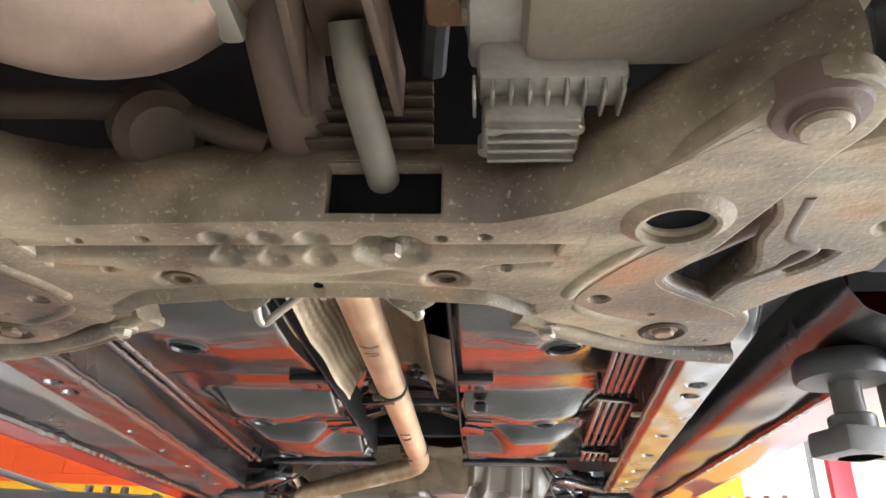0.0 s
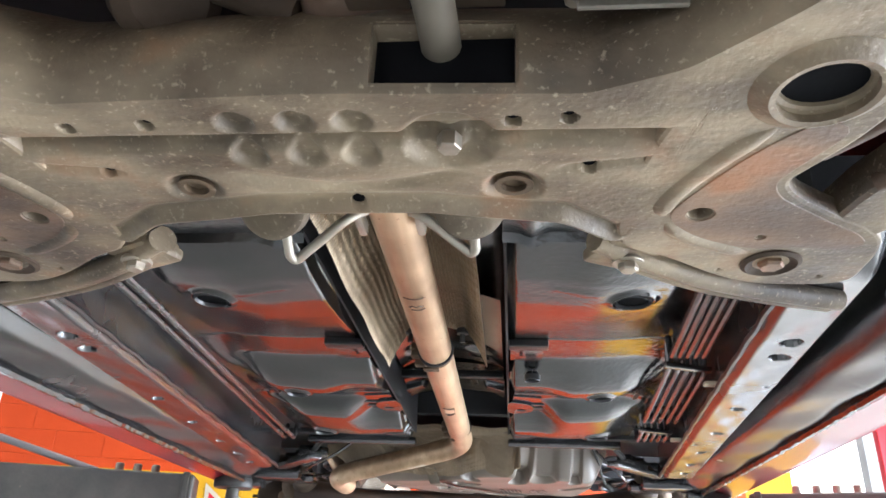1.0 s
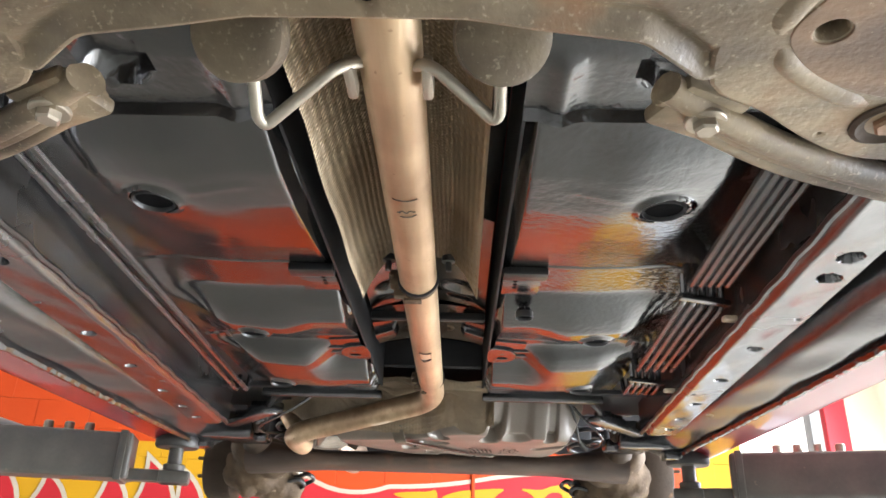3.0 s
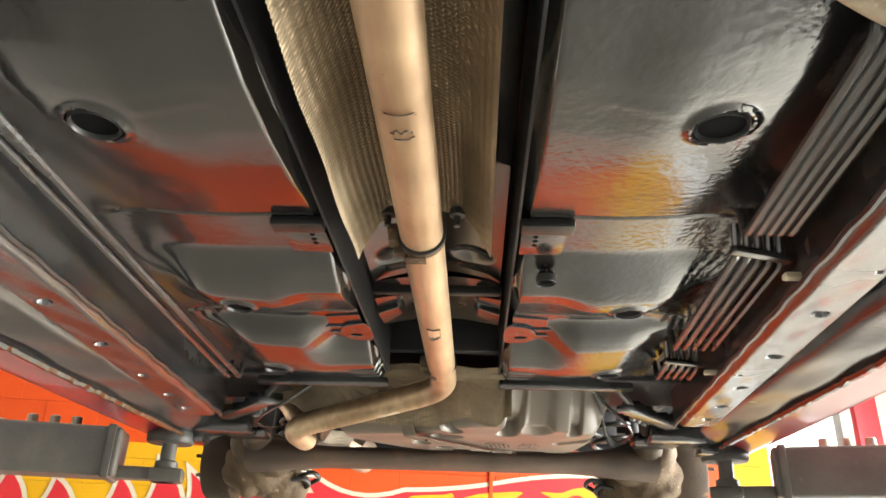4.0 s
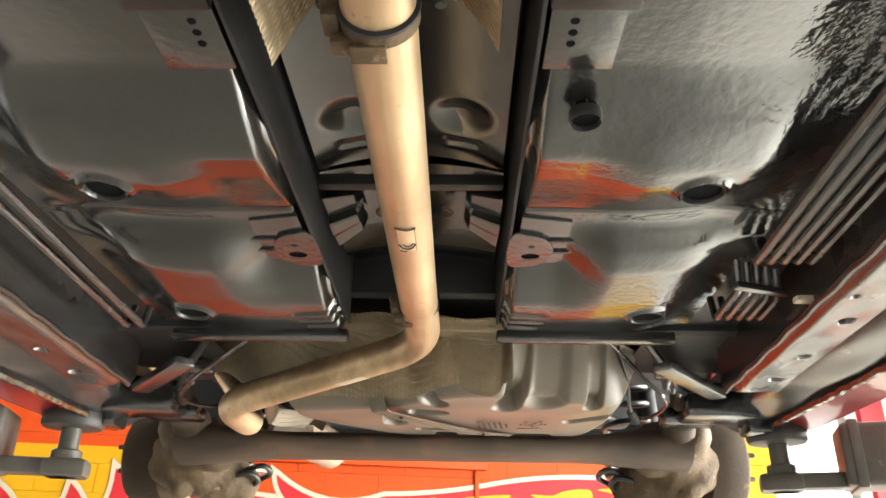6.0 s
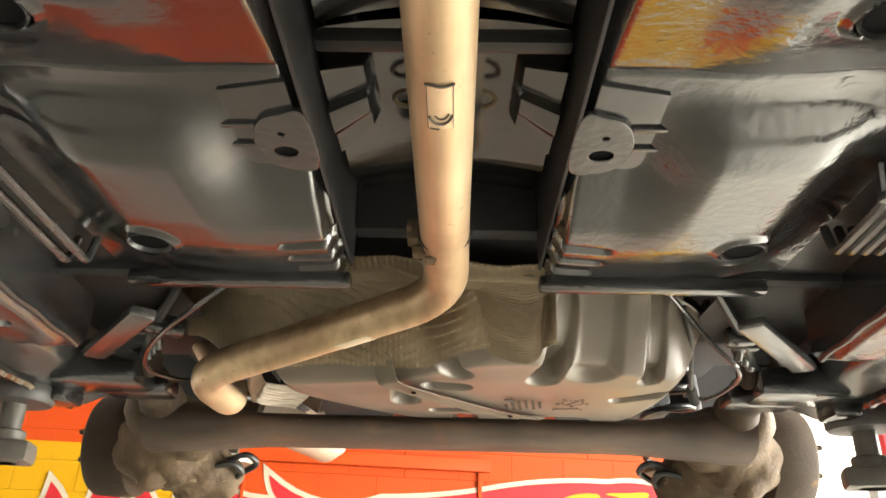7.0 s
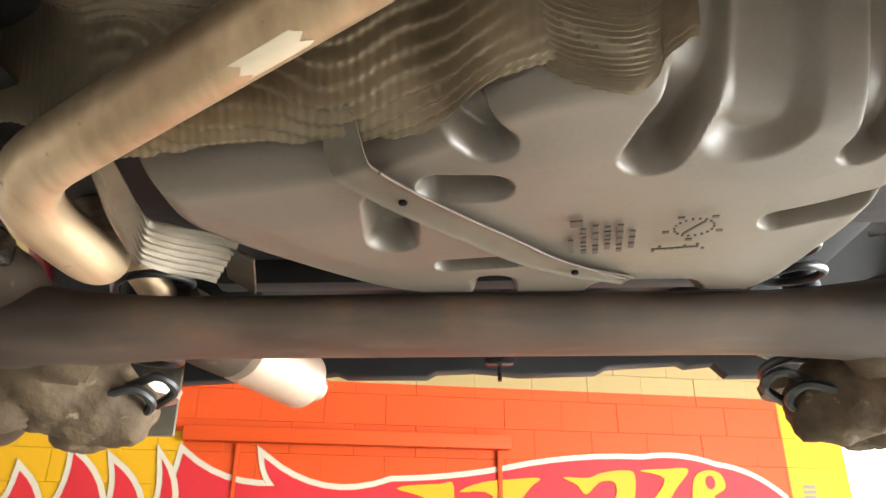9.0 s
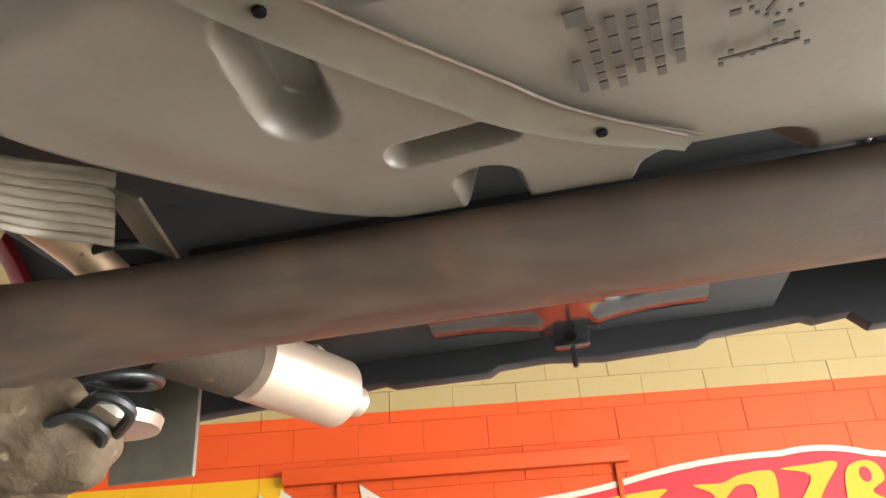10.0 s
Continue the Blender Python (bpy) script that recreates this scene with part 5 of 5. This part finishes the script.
# diagonal strap
mid = np.array([tuple(v) for v in spline([(-0.104, 2.708, 0), (-0.084, 2.742, 0), (-0.059, 2.776, 0), (-0.024, 2.816, 0), (0.030, 2.872, 0), (0.084, 2.924, 0), (0.180, 2.986, 0)], 8)])
tan = np.gradient(mid, axis=0)
nrm = np.stack([-tan[:, 1], tan[:, 0]], 1) / np.hypot(tan[:, 0], tan[:, 1])[:, None]
S, Wd = np.meshgrid(np.linspace(0, 1, len(mid)), np.linspace(-1, 1, 12), indexing="ij")
half = np.interp(S, [0, 0.3, 0.75, 1], [0.018, 0.0185, 0.0185, 0.010])
Xt, Yt = mid[:, 0][:, None] + nrm[:, 0][:, None] * Wd * half, mid[:, 1][:, None] + nrm[:, 1][:, None] * Wd * half
Zt = 1.6248 - 0.0012 * np.abs(Wd) ** 6 + 0.004 * sm(S, 0.9, 1.0) + 0.04 * (1 - sm(S, 0.0, 0.14))
strap = part("tank_strap", sheet("tank_strap", Xt, Yt, Zt, 0.002), STRAP, tank, "dusty flat steel tank strap")
b = bmesh.new()
tube(b, [(float(Xt[i, 0]), float(Yt[i, 0]), 1.6238) for i in range(9, len(mid) - 1)], 0.0016, 6)
part("strap_edge", b, BEAM, strap)
# black discs on the strap, painted as the shade of its holes
for i in (18, 43):
    b = bmesh.new()
    cyl(b, (mid[i, 0], mid[i, 1], 1.6242), (mid[i, 0], mid[i, 1], 1.6215), 0.004, bev=0.0005, seg=10)
    part("strap_hole", b, HOLE_SHADE, strap)
# moulded marking on the tank, as plain bars and a dial
marks = bmesh.new()
rnd = random.Random(4)
zt = 1.6272
MK = Matrix.Translation((0.150, 2.872, zt)) @ Matrix.Rotation(radians(-8), 4, "Z")
for k, ln in enumerate((0.052, 0.062, 0.055, 0.060, 0.030)):
    xx = -0.034 + 0.0115 * k
    yy = -ln / 2
    while yy < ln / 2 - 0.003:
        g = rnd.uniform(0.005, 0.013)
        box(marks, (xx, yy + g / 2, 0), (0.0055, g, 0.0012), 0, MK)
        yy += g + 0.003
box(marks, (-0.046, 0.012, 0), (0.005, 0.03, 0.0012), 0, MK)
box(marks, (-0.040, -0.038, 0), (0.012, 0.012, 0.0012), 0, MK)
for k in range(18):
    t = k / 18 * 2 * math.pi
    box(marks, (0.068 + 0.018 * math.cos(t), -0.012 + 0.018 * math.sin(t), 0), (0.0022, 0.0022, 0.0012), 0, MK)
for k in range(5):
    t = k * 1.25 + 0.4
    box(marks, (0.068 + 0.026 * math.cos(t), -0.012 + 0.026 * math.sin(t), 0), (0.006, 0.004, 0.0012), 0, MK)
box(marks, (0, 0, 0), (0.030, 0.0022, 0.0012), 0, MK @ Matrix.Translation((0.068, -0.012, 0)) @ Matrix.Rotation(radians(-55), 4, "Z"))
box(marks, (0.055, 0.032, 0), (0.045, 0.002, 0.0012), 0, MK)
for k in range(9):
    box(marks, (0.034 + 0.006 * k, 0.026 + 0.012 * rnd.random(), 0), (0.003, 0.003, 0.0012), 0, MK)
part("moulded_marking", marks, INK, tank, "dark moulded marking with bars and a dial", smooth=False)
# wrinkled heat shield between pipe and tank
u, v = np.linspace(0, 1, 380), np.linspace(0, 1, 200)
U, V = np.meshgrid(u, v, indexing="ij")
xa = -0.435 + 0.595 * U
ya = np.interp(xa, [-0.44, -0.362, -0.212, -0.128, 0.04, 0.155], [2.75, 2.68, 2.634, 2.618, 2.640, 2.650])
yb = np.interp(xa, [-0.44, -0.36, -0.294, -0.165, -0.07, -0.033, -0.010, 0.011, 0.031, 0.06, 0.125, 0.142, 0.155], [2.86, 2.84, 2.822, 2.807, 2.795, 2.787, 2.768, 2.738, 2.724, 2.719, 2.728, 2.718, 2.69])
k = np.hanning(13)
smooth_rows = lambda A: np.apply_along_axis(lambda r: np.convolve(np.pad(r, 6, mode="edge"), k / k.sum(), "valid"), 0, A)
ya, yb = smooth_rows(ya), smooth_rows(yb)
Yh = ya + (yb - ya) * V - 0.073
Zh = 1.758 - 0.108 * sm(V, 0.45 + 0.22 * (1 - sm(U, 0.3, 0.6)), 1.0) + 0.06 * (1 - sm(U, 0.02, 0.22))
corr = np.sin((V * 0.19 + 0.012 * np.sin(U * 9) + 0.004 * np.sin(U * 31)) * 2 * math.pi / 0.0095)
Zh += 0.0007 * np.sin(xa * 2 * math.pi / 0.0085) * (0.5 + 0.5 * np.sin(V * 7 + 2))
Zh += 0.0021 * corr * sm(U, 0.10, 0.3) * sm(V, 0.15, 0.45) * (1 - 0.6 * sm(U, 0.72, 0.80))
Zh += 0.0035 * np.sin(xa * 23 + V * 6) * sm(V, 0.3, 0.6) + 0.0025 * np.sin(xa * 61 + 2 * V) * (1 - sm(V, 0.3, 0.6))
Zh += 0.006 * np.sin(V * 18 + 2.5 * U) * sm(U, 0.76, 0.84) * sm(V, 0.2, 0.5)
col_i = np.clip(np.searchsorted(tank_x, xa), 0, len(tank_x) - 1)
row_i = np.clip(np.searchsorted(tank_y, Yh), 0, len(tank_y) - 1)
Zh += sm(U, 0.55, 0.75) * sm(V, 0.04, 0.20) * (np.minimum(Zh, tank_skin[col_i, row_i] - 0.006 + 0.004 * np.sin(V * 18 + 2.5 * U)) - Zh)
tshield = part("tank_heat_shield", sheet("tank_heat_shield", xa, Yh, Zh, 0.0015), FOIL, car, "wrinkled dusty aluminium heat shield in front of the tank")
# crumpled end of the shield beside the tank
U, V = np.meshgrid(np.linspace(0, 1, 90), np.linspace(0, 1, 60), indexing="ij")
S = np.array([0, 0.3, 0.55, 0.75, 1.0])
xl, yl = np.interp(U, S, [-0.312, -0.335, -0.352, -0.330, -0.292]), np.interp(U, S, [2.735, 2.84, 2.945, 2.985, 3.026])
xr, yr_ = np.interp(U, S, [-0.302, -0.318, -0.318, -0.285, -0.244]), np.interp(U, S, [2.737, 2.84, 2.882, 2.915, 2.952])
Xh, Yh = xl + (xr - xl) * V, yl + (yr_ - yl) * V
Zh = 1.644 + 0.016 * V + 0.0045 * np.sin(V * 44 + 2 * U) * sm(U, 0.45, 0.6) + 0.004 * np.sin(U * 8)
part("shield_flap", sheet("shield_flap", smooth_rows(Xh), smooth_rows(Yh), Zh, 0.0015), OLD_FOIL, tshield)
b = bmesh.new()
box(b, (0, 0, 0), (0.040, 0.105, 0.004), 0.001, Matrix.Translation((-0.260, 3.008, 1.658)) @ Matrix.Rotation(0.24, 4, "Z") @ Matrix.Rotation(0.5, 4, "Y"))
part("shield_tag", b, OLD_FOIL, tshield)
b = bmesh.new()
tube(b, spline([(-0.305, 2.72, 1.650), (-0.322, 2.79, 1.645), (-0.337, 2.85, 1.643), (-0.354, 2.95, 1.643)], 8), 0.004, 8)
part("shield_rim", b, OLD_FOIL, tshield)

# twist-beam axle
sec = np.linspace(-0.60, 0.60, 80)
b = bmesh.new()
rings = []
for v in sec:
    w = float(sm(np.array(abs(v)), 0.34, 0.58))
    half_y, half_z = 0.086 - 0.010 * w, 0.029 + 0.022 * w
    rings.append([b.verts.new((v, 3.12 + half_y * math.cos(t), 1.622 + 0.004 * w + half_z * math.copysign(abs(math.sin(t)) ** 0.8, math.sin(t)))) for t in np.linspace(0, 2 * math.pi, 37)[:-1]])
for r0, r1 in zip(rings, rings[1:]):
    for k in range(36):
        b.faces.new((r0[k], r0[(k + 1) % 36], r1[(k + 1) % 36], r1[k]))
b.faces.new(rings[0])
b.faces.new(rings[-1])
axle = part("rear_axle_beam", b, AXLE, car, "dark brown painted wide rear axle beam")
for side in (-1, 1):
    b = bmesh.new()
    tube(b, spline([(side * 0.56, 2.86, 1.690), (side * 0.565, 2.98, 1.680), (side * 0.57, 3.08, 1.660), (side * 0.58, 3.20, 1.630), (side * 0.59, 3.30, 1.60)], 6), 0.05, 22, radii=[0.026 + 0.0014 * i + 0.003 * math.sin(i * 1.3) for i in range(25)])
    cyl(b, (side * 0.51, 2.86, 1.69), (side * 0.62, 2.86, 1.69), 0.03, bev=0.008)
    part("trailing_arm", b, DRUM, axle, "dark dirty trailing arm")
    b = bmesh.new()
    lobes = [(Vector((side * (p0 - 0.014), p1 - 0.135, p2 + 0.026)), r) for (p0, p1, p2), r in (((0.60, 3.36, 1.565), 0.074), ((0.555, 3.40, 1.545), 0.066), ((0.655, 3.35, 1.575), 0.070), ((0.515, 3.42, 1.528), 0.046), ((0.575, 3.44, 1.512), 0.040),
             ((0.535, 3.41, 1.495), 0.020), ((0.588, 3.41, 1.492), 0.020), ((0.50, 3.41, 1.500), 0.018), ((0.63, 3.33, 1.51), 0.03), ((0.60, 3.31, 1.605), 0.070), ((0.625, 3.27, 1.635), 0.055), ((0.545, 3.29, 1.60), 0.060))]
    c0 = Vector((side * 0.571, 3.255, 1.578))
    bmesh.ops.create_icosphere(b, subdivisions=5, radius=1.0)
    for vtx in b.verts:
        d = vtx.co.normalized()
        far = 0.03 ** 10
        for q0, r in lobes:
            w = q0 - c0
            h = w.dot(d)
            disc = r * r - (w.length_squared - h * h)
            if disc > 0:
                far += max(0.0, h + math.sqrt(disc)) ** 10
        p0 = c0 + d * far ** 0.1
        vtx.co = p0 + d * (0.008 * noise.noise(p0 * 26) + 0.004 * abs(noise.noise(p0 * 60)) + 0.002 * noise.noise(p0 * 130))
    knuckle = part("knuckle", b, HUB, axle, "dirty cast rear hub carrier")
    b = bmesh.new()
    for j, dx in enumerate((0.0, 0.03)):
        tube(b, spline([(side * (0.505 - dx), 3.225 + 0.02 * j, 1.561 + 0.02 * j), (side * (0.46 - dx), 3.225, 1.571 + 0.018 * j), (side * (0.445 - dx), 3.255, 1.556 + 0.02 * j), (side * (0.48 - dx), 3.285, 1.541 + 0.02 * j)], 6), 0.007, 8)
    part("brake_line_clip", b, RUBBER_GLOSS, knuckle)
    b = bmesh.new()
    prof = [(0.03, -0.010), (0.050, -0.008), (0.065, -0.002), (0.102, 0.004), (0.111, 0.010), (0.113, 0.03), (0.110, 0.090), (0.104, 0.098), (0.09, 0.100), (0.07, 0.104), (0.04, 0.108), (0.03, 0.11)]
    lathe(b, prof, (side * 0.672, 3.28, 1.615), (side, 0, 0), 44)
    drum = part("brake_drum", b, DRUM, axle, "dark rusty brake drum without a wheel")
    for k in range(5):
        t = k * 2 * math.pi / 5 + 0.35
        b = bmesh.new()
        cyl(b, (side * 0.772, 3.28 + 0.05 * math.cos(t), 1.618 + 0.05 * math.sin(t)), (side * 0.806, 3.28 + 0.05 * math.cos(t), 1.618 + 0.05 * math.sin(t)), 0.006, seg=10)
        part("wheel_stud", b, HUB, drum)
    # coil spring on its seat
    b = bmesh.new()
    tube(b, [(side * 0.52 + 0.060 * math.cos(t), 3.36 + 0.060 * math.sin(t), 1.606 + 0.0072 * t) for t in np.linspace(0, 34, 240)], 0.007, 10)
    part("coil_spring", b, RUBBER_GLOSS, axle, "black coil spring")
    b = bmesh.new()
    lathe(b, [(0.03, -0.004), (0.066, -0.002), (0.070, 0.012), (0.062, 0.014), (0.055, 0.004), (0.02, 0.002)], (side * 0.52, 3.36, 1.592), (0, 0, 1), 28)
    part("spring_seat", b, ROD if side < 0 else HUB, axle)
    b = bmesh.new()
    cyl(b, (side * 0.62, 3.46, 1.60), (side * 0.62, 3.52, 1.95), 0.024)
    part("damper", b, SHADOW, axle)
    # brake and fuel lines beside the tank
    b = bmesh.new()
    base = [(0.28, 2.53, 1.72), (0.35, 2.555, 1.675), (0.405, 2.61, 1.662), (0.462, 2.70, 1.658), (0.498, 2.80, 1.658), (0.482, 2.89, 1.665), (0.455, 2.95, 1.68)] if side < 0 else [(0.30, 2.57, 1.738), (0.36, 2.665, 1.732), (0.41, 2.70, 1.69), (0.455, 2.725, 1.655), (0.472, 2.80, 1.650), (0.462, 2.90, 1.652), (0.44, 2.96, 1.67)]
    tube(b, spline([(side * p0, p1, p2) for p0, p1, p2 in base], 8), 0.0038, 8)
    part("brake_line", b, RAIL, car, "thin black brake line")
    for k in range(5):
        b = bmesh.new()
        box(b, (0, 0, 0), (0.035 + 0.03 * rnd.random(), 0.03, 0.03), 0.007, Matrix.Translation((side * (0.43 + 0.03 * k + 0.03 * rnd.random()), 2.71 + 0.035 * k, 1.70 + 0.015 * rnd.random())) @ Matrix.Rotation(rnd.uniform(-0.6, 0.6), 4, "Z"))
        part("pivot_bracket", b, COAT_ROUGH, car, "black axle pivot bracket")
        b = bmesh.new()
        cyl(b, (side * (0.47 + 0.02 * k), 2.74 + 0.03 * k, 1.70), (side * (0.47 + 0.02 * k), 2.76 + 0.03 * k, 1.680), 0.008, seg=10)
        part("pivot_bolt", b, RAIL, car)
    b = bmesh.new()
    tube(b, spline([(side * 0.40, 2.62, 1.74), (side * 0.47, 2.72, 1.70), (side * 0.52, 2.82, 1.69), (side * 0.60, 2.87, 1.70)], 6), 0.008, 8)
    part("brake_hose", b, RUBBER_GLOSS, car, "black rubber brake hose")
# added dark boxes stand for the shade around each spring
for side in (-1, 1):
    b = bmesh.new()
    box(b, (side * 0.46, 3.50, 1.80), (0.20, 0.10, 0.10), 0.02)
    box(b, (side * 0.54, 3.40, 1.91), (0.26, 0.30, 0.10), 0.02)
    box(b, (side * 0.52, 3.52, 1.86), (0.20, 0.04, 0.16), 0.012)
    part("spring_tower", b, SHADOW, car, "dark boxes added to fill the shaded gap around the spring")
# ribbed hose end on the right of the tank
b = bmesh.new()
prof = []
for k in range(10):
    prof += [(0.006, 0.007 * k), (0.009, 0.007 * k + 0.0035)]
lathe(b, prof, (0.418, 2.85, 1.655), (0.35, 0.9, -0.1), 14)
tube(b, spline([(0.42, 2.855, 1.655), (0.405, 2.80, 1.665), (0.385, 2.72, 1.70), (0.362, 2.665, 1.735)], 6), 0.004, 10)
part("filler_hose", b, RUBBER, car, "corrugated breather hose")
# rear floor over tank and axle
b = bmesh.new()
box(b, (0, 2.86, 1.81), (1.30, 0.68, 0.02), 0.004)
box(b, (0, 3.54, 1.812), (0.86, 0.68, 0.02), 0.004)
for sx in (-1, 1):
    box(b, (sx * 0.38, 2.55, 1.77), (0.48, 0.03, 0.09), 0.008)
part("rear_floor", b, SHADOW, car, "black coated rear floor panel")
# added dark box hides the bright wall behind the axle gap
b = bmesh.new()
box(b, (0, 3.33, 1.785), (0.80, 0.04, 0.05), 0.01)
part("rear_cross_member", b, SHADOW, car, "dark box added to fill the shaded gap above the axle")
b = bmesh.new()
box(b, (-0.663, 3.70, 1.70), (0.16, 0.012, 0.215), 0.006)
part("splash_plate", b, STRAP, car, "dark plastic splash plate")
# towing eye and body-coloured rear panel
xs, ys = np.meshgrid(np.linspace(-0.16, 0.30, 70), np.linspace(3.46, 3.83, 60), indexing="ij")
zs = 1.757 + 0.14 * (ys - 3.46) - 0.018 * np.exp(-((xs - 0.07) / 0.09) ** 2) * sm(ys, 3.54, 3.79) + 0.008 * np.sin(ys * 40) * sm(np.abs(xs - 0.07), 0.03, 0.05)
zs += pit(xs, ys, 0.17, 3.64, 0.03, 0.015, 0.006)
part("rear_panel", sheet("rear_panel", xs, ys, zs), COAT, car, "glossy rear underbody panel")
b = bmesh.new()
box(b, (0.072, 3.79, 1.774), (0.065, 0.03, 0.035), 0.010)
box(b, (0.072, 3.765, 1.794), (0.10, 0.07, 0.02), 0.008)
box(b, (0.072, 3.80, 1.747), (0.010, 0.012, 0.045), 0.003)
eye_ = part("towing_eye", b, COAT_ROUGH, car, "glossy black towing eye bracket")
# black disc on the bracket, painted as the eye's inner shade
b = bmesh.new()
cyl(b, (0.072, 3.773, 1.774), (0.072, 3.776, 1.774), 0.010, bev=0.0005, seg=14)
part("eye_hole", b, HOLE_SHADE, eye_)
low = [(-0.80, 1.735), (-0.63, 1.744), (-0.36, 1.755), (-0.292, 1.762), (-0.270, 1.753), (-0.09, 1.752), (-0.07, 1.763), (0.02, 1.766), (0.12, 1.755), (0.288, 1.759), (0.313, 1.772), (0.473, 1.781), (0.49, 1.772), (0.551, 1.778), (0.578, 1.750), (0.66, 1.750), (0.80, 1.74)]
XZ = Matrix(((1, 0, 0, 0), (0, 0, -1, 3.865), (0, 1, 0, 0), (0, 0, 0, 1)))
b = plate(low + [(0.80, 2.0), (-0.80, 2.0)], (), 0.03, 0.004, XZ, "rear_bumper")
part("rear_bumper", b, SHADOW, car, "black underside of the rear bumper")
# body shell
side_prof = [(0.05, 1.80), (0.10, 2.12), (0.35, 2.28), (1.05, 2.40), (1.70, 2.92), (2.4, 3.02), (3.45, 2.96), (3.80, 2.45), (3.93, 2.10), (3.92, 1.82), (3.60, 1.72)]
arch = lambda c: [(c + 0.345 * math.cos(t), 1.66 + 0.345 * math.sin(t)) for t in np.linspace(0.15, math.pi - 0.15, 16)]
outline = side_prof + arch(3.28) + [(3.0, 1.70), (1.2, 1.70)] + arch(0.85) + [(0.48, 1.74)]
YZ = Matrix(((0, 0, 1, 0), (1, 0, 0, 0), (0, 1, 0, 0), (0, 0, 0, 1)))
for side in (-1, 1):
    part("body_side", plate(outline, (), 0.02, 0.004, Matrix.Translation((side * 0.835, 0, 0)) @ YZ, "body_side"), RED, car, "dark red painted body side")
top = [(0.05, 1.74)] + side_prof[:-1]
s = np.array(top)
n = 16
Xb, I = np.meshgrid(np.linspace(-0.825, 0.825, n), np.arange(len(top)), indexing="ij")
part("body_top", sheet("body_top", Xb, s[I, 0], s[I, 1], 0.02), RED, car, "dark red painted bonnet, roof and tail")
for side in (-1, 1):
    for c in (0.85, 3.28):
        b = bmesh.new()
        rr = [(0.36 * math.cos(t), 0.36 * math.sin(t)) for t in np.linspace(0.1, math.pi - 0.1, 14)]
        vs = [[b.verts.new((side * xx, c + p0, 1.66 + p1)) for p0, p1 in rr] for xx in (0.64, 0.82)]
        for i in range(13):
            b.faces.new((vs[0][i], vs[0][i + 1], vs[1][i + 1], vs[1][i]))
        part("wheel_arch", b, SHADOW, car, "dark wheel arch liner")


# ---- lift arms ----
def lift_arm(px, py, root, label, flip):
    t = thing("lift_arm", label, "lift arm", "arms of the lift")
    pad_z = 1.646
    b = bmesh.new()
    lathe(b, [(0.02, -0.036), (0.058, -0.034), (0.062, -0.028), (0.062, -0.008), (0.056, 0.0), (0.045, 0.0), (0.02, -0.004)], (px, py, pad_z), (0, 0, 1), 32)
    part("pad", b, RUBBER, t, "round black rubber lifting pad")
    b = bmesh.new()
    cyl(b, (px, py, pad_z - 0.03), (px, py, 1.516), 0.020, seg=20)
    cyl(b, (px, py, 1.566), (px, py, 1.511), 0.030, seg=24)
    part("screw", b, ARM, t, "steel pad screw")
    d = Vector((root[0] - px, root[1] - py, 0))
    L = d.length
    ang = math.atan2(d.y, d.x)
    M = Matrix.Translation((px, py, 0)) @ Matrix.Rotation(ang, 4, "Z")
    b = bmesh.new()
    box(b, (0.10, 0, 1.531), (0.26, 0.055, 0.032), 0.006, M)
    box(b, (-0.005, 0, 1.529), (0.085, 0.075, 0.036), 0.010, M)
    part("inner_tube", b, ARM, t)
    b = bmesh.new()
    box(b, (0.115 + (L - 0.1) / 2, 0, 1.577), (L - 0.1, 0.13, 0.125), 0.012, M, 3)
    part("outer_tube", b, ARM, t, "worn dark grey box-section arm")
    for k in range(3 if flip < 0 else 4):
        b = bmesh.new()
        cyl(b, M @ Vector((0.25 + 0.055 * k, flip * 0.02, 1.637)), M @ Vector((0.25 + 0.055 * k, flip * 0.02, 1.670)), 0.013, seg=12)
        part("adapter_pin", b, ZINC, t)
    b = bmesh.new()
    box(b, (0.14, 0, 1.577), (0.02, 0.14, 0.135), 0.004, M)
    part("end_band", b, ARM, t)
    if flip < 0:
        b = bmesh.new()
        tube(b, [M @ Vector((1.15, 0.0, 1.84)), M @ Vector((0.75, 0.0, 1.727)), M @ Vector((0.42, 0.0, 1.638))], 0.011, 10)
        part("release_rod", b, POST, t, "grey release rod")
    return t


lift_arm(-0.752, 2.875, (-1.95, 2.55), "worn dark grey lift arm under the car's rear jacking point", -1)
lift_arm(0.750, 2.95, (1.95, 2.55), "dark grey lift arm lit by the open bay door", 1)
lift_arm(0.665, 1.325, (1.95, 1.75), "dark grey lift arm under the front jacking point", 1)
lift_arm(-0.70, 1.32, (-1.95, 1.75), "dark grey lift arm under the car's front sill", 1)
for side in (-1, 1):
    t = thing("lift_column", "tall dark grey steel lift column bolted to the floor", "lift column", "columns of the lift")
    b = bmesh.new()
    box(b, (side * 2.02, 2.1, FLOOR_Z + 1.7), (0.28, 0.40, 3.4), 0.012)
    part("column", b, ARM, t)
    b = bmesh.new()
    box(b, (side * 2.02, 2.1, FLOOR_Z + 0.012), (0.55, 0.6, 0.024), 0.004)
    part("base_plate", b, ARM, t)
    b = bmesh.new()
    box(b, (side * 1.86, 2.1, 1.577), (0.20, 0.95, 0.20), 0.012)
    part("carriage", b, ARM, t)
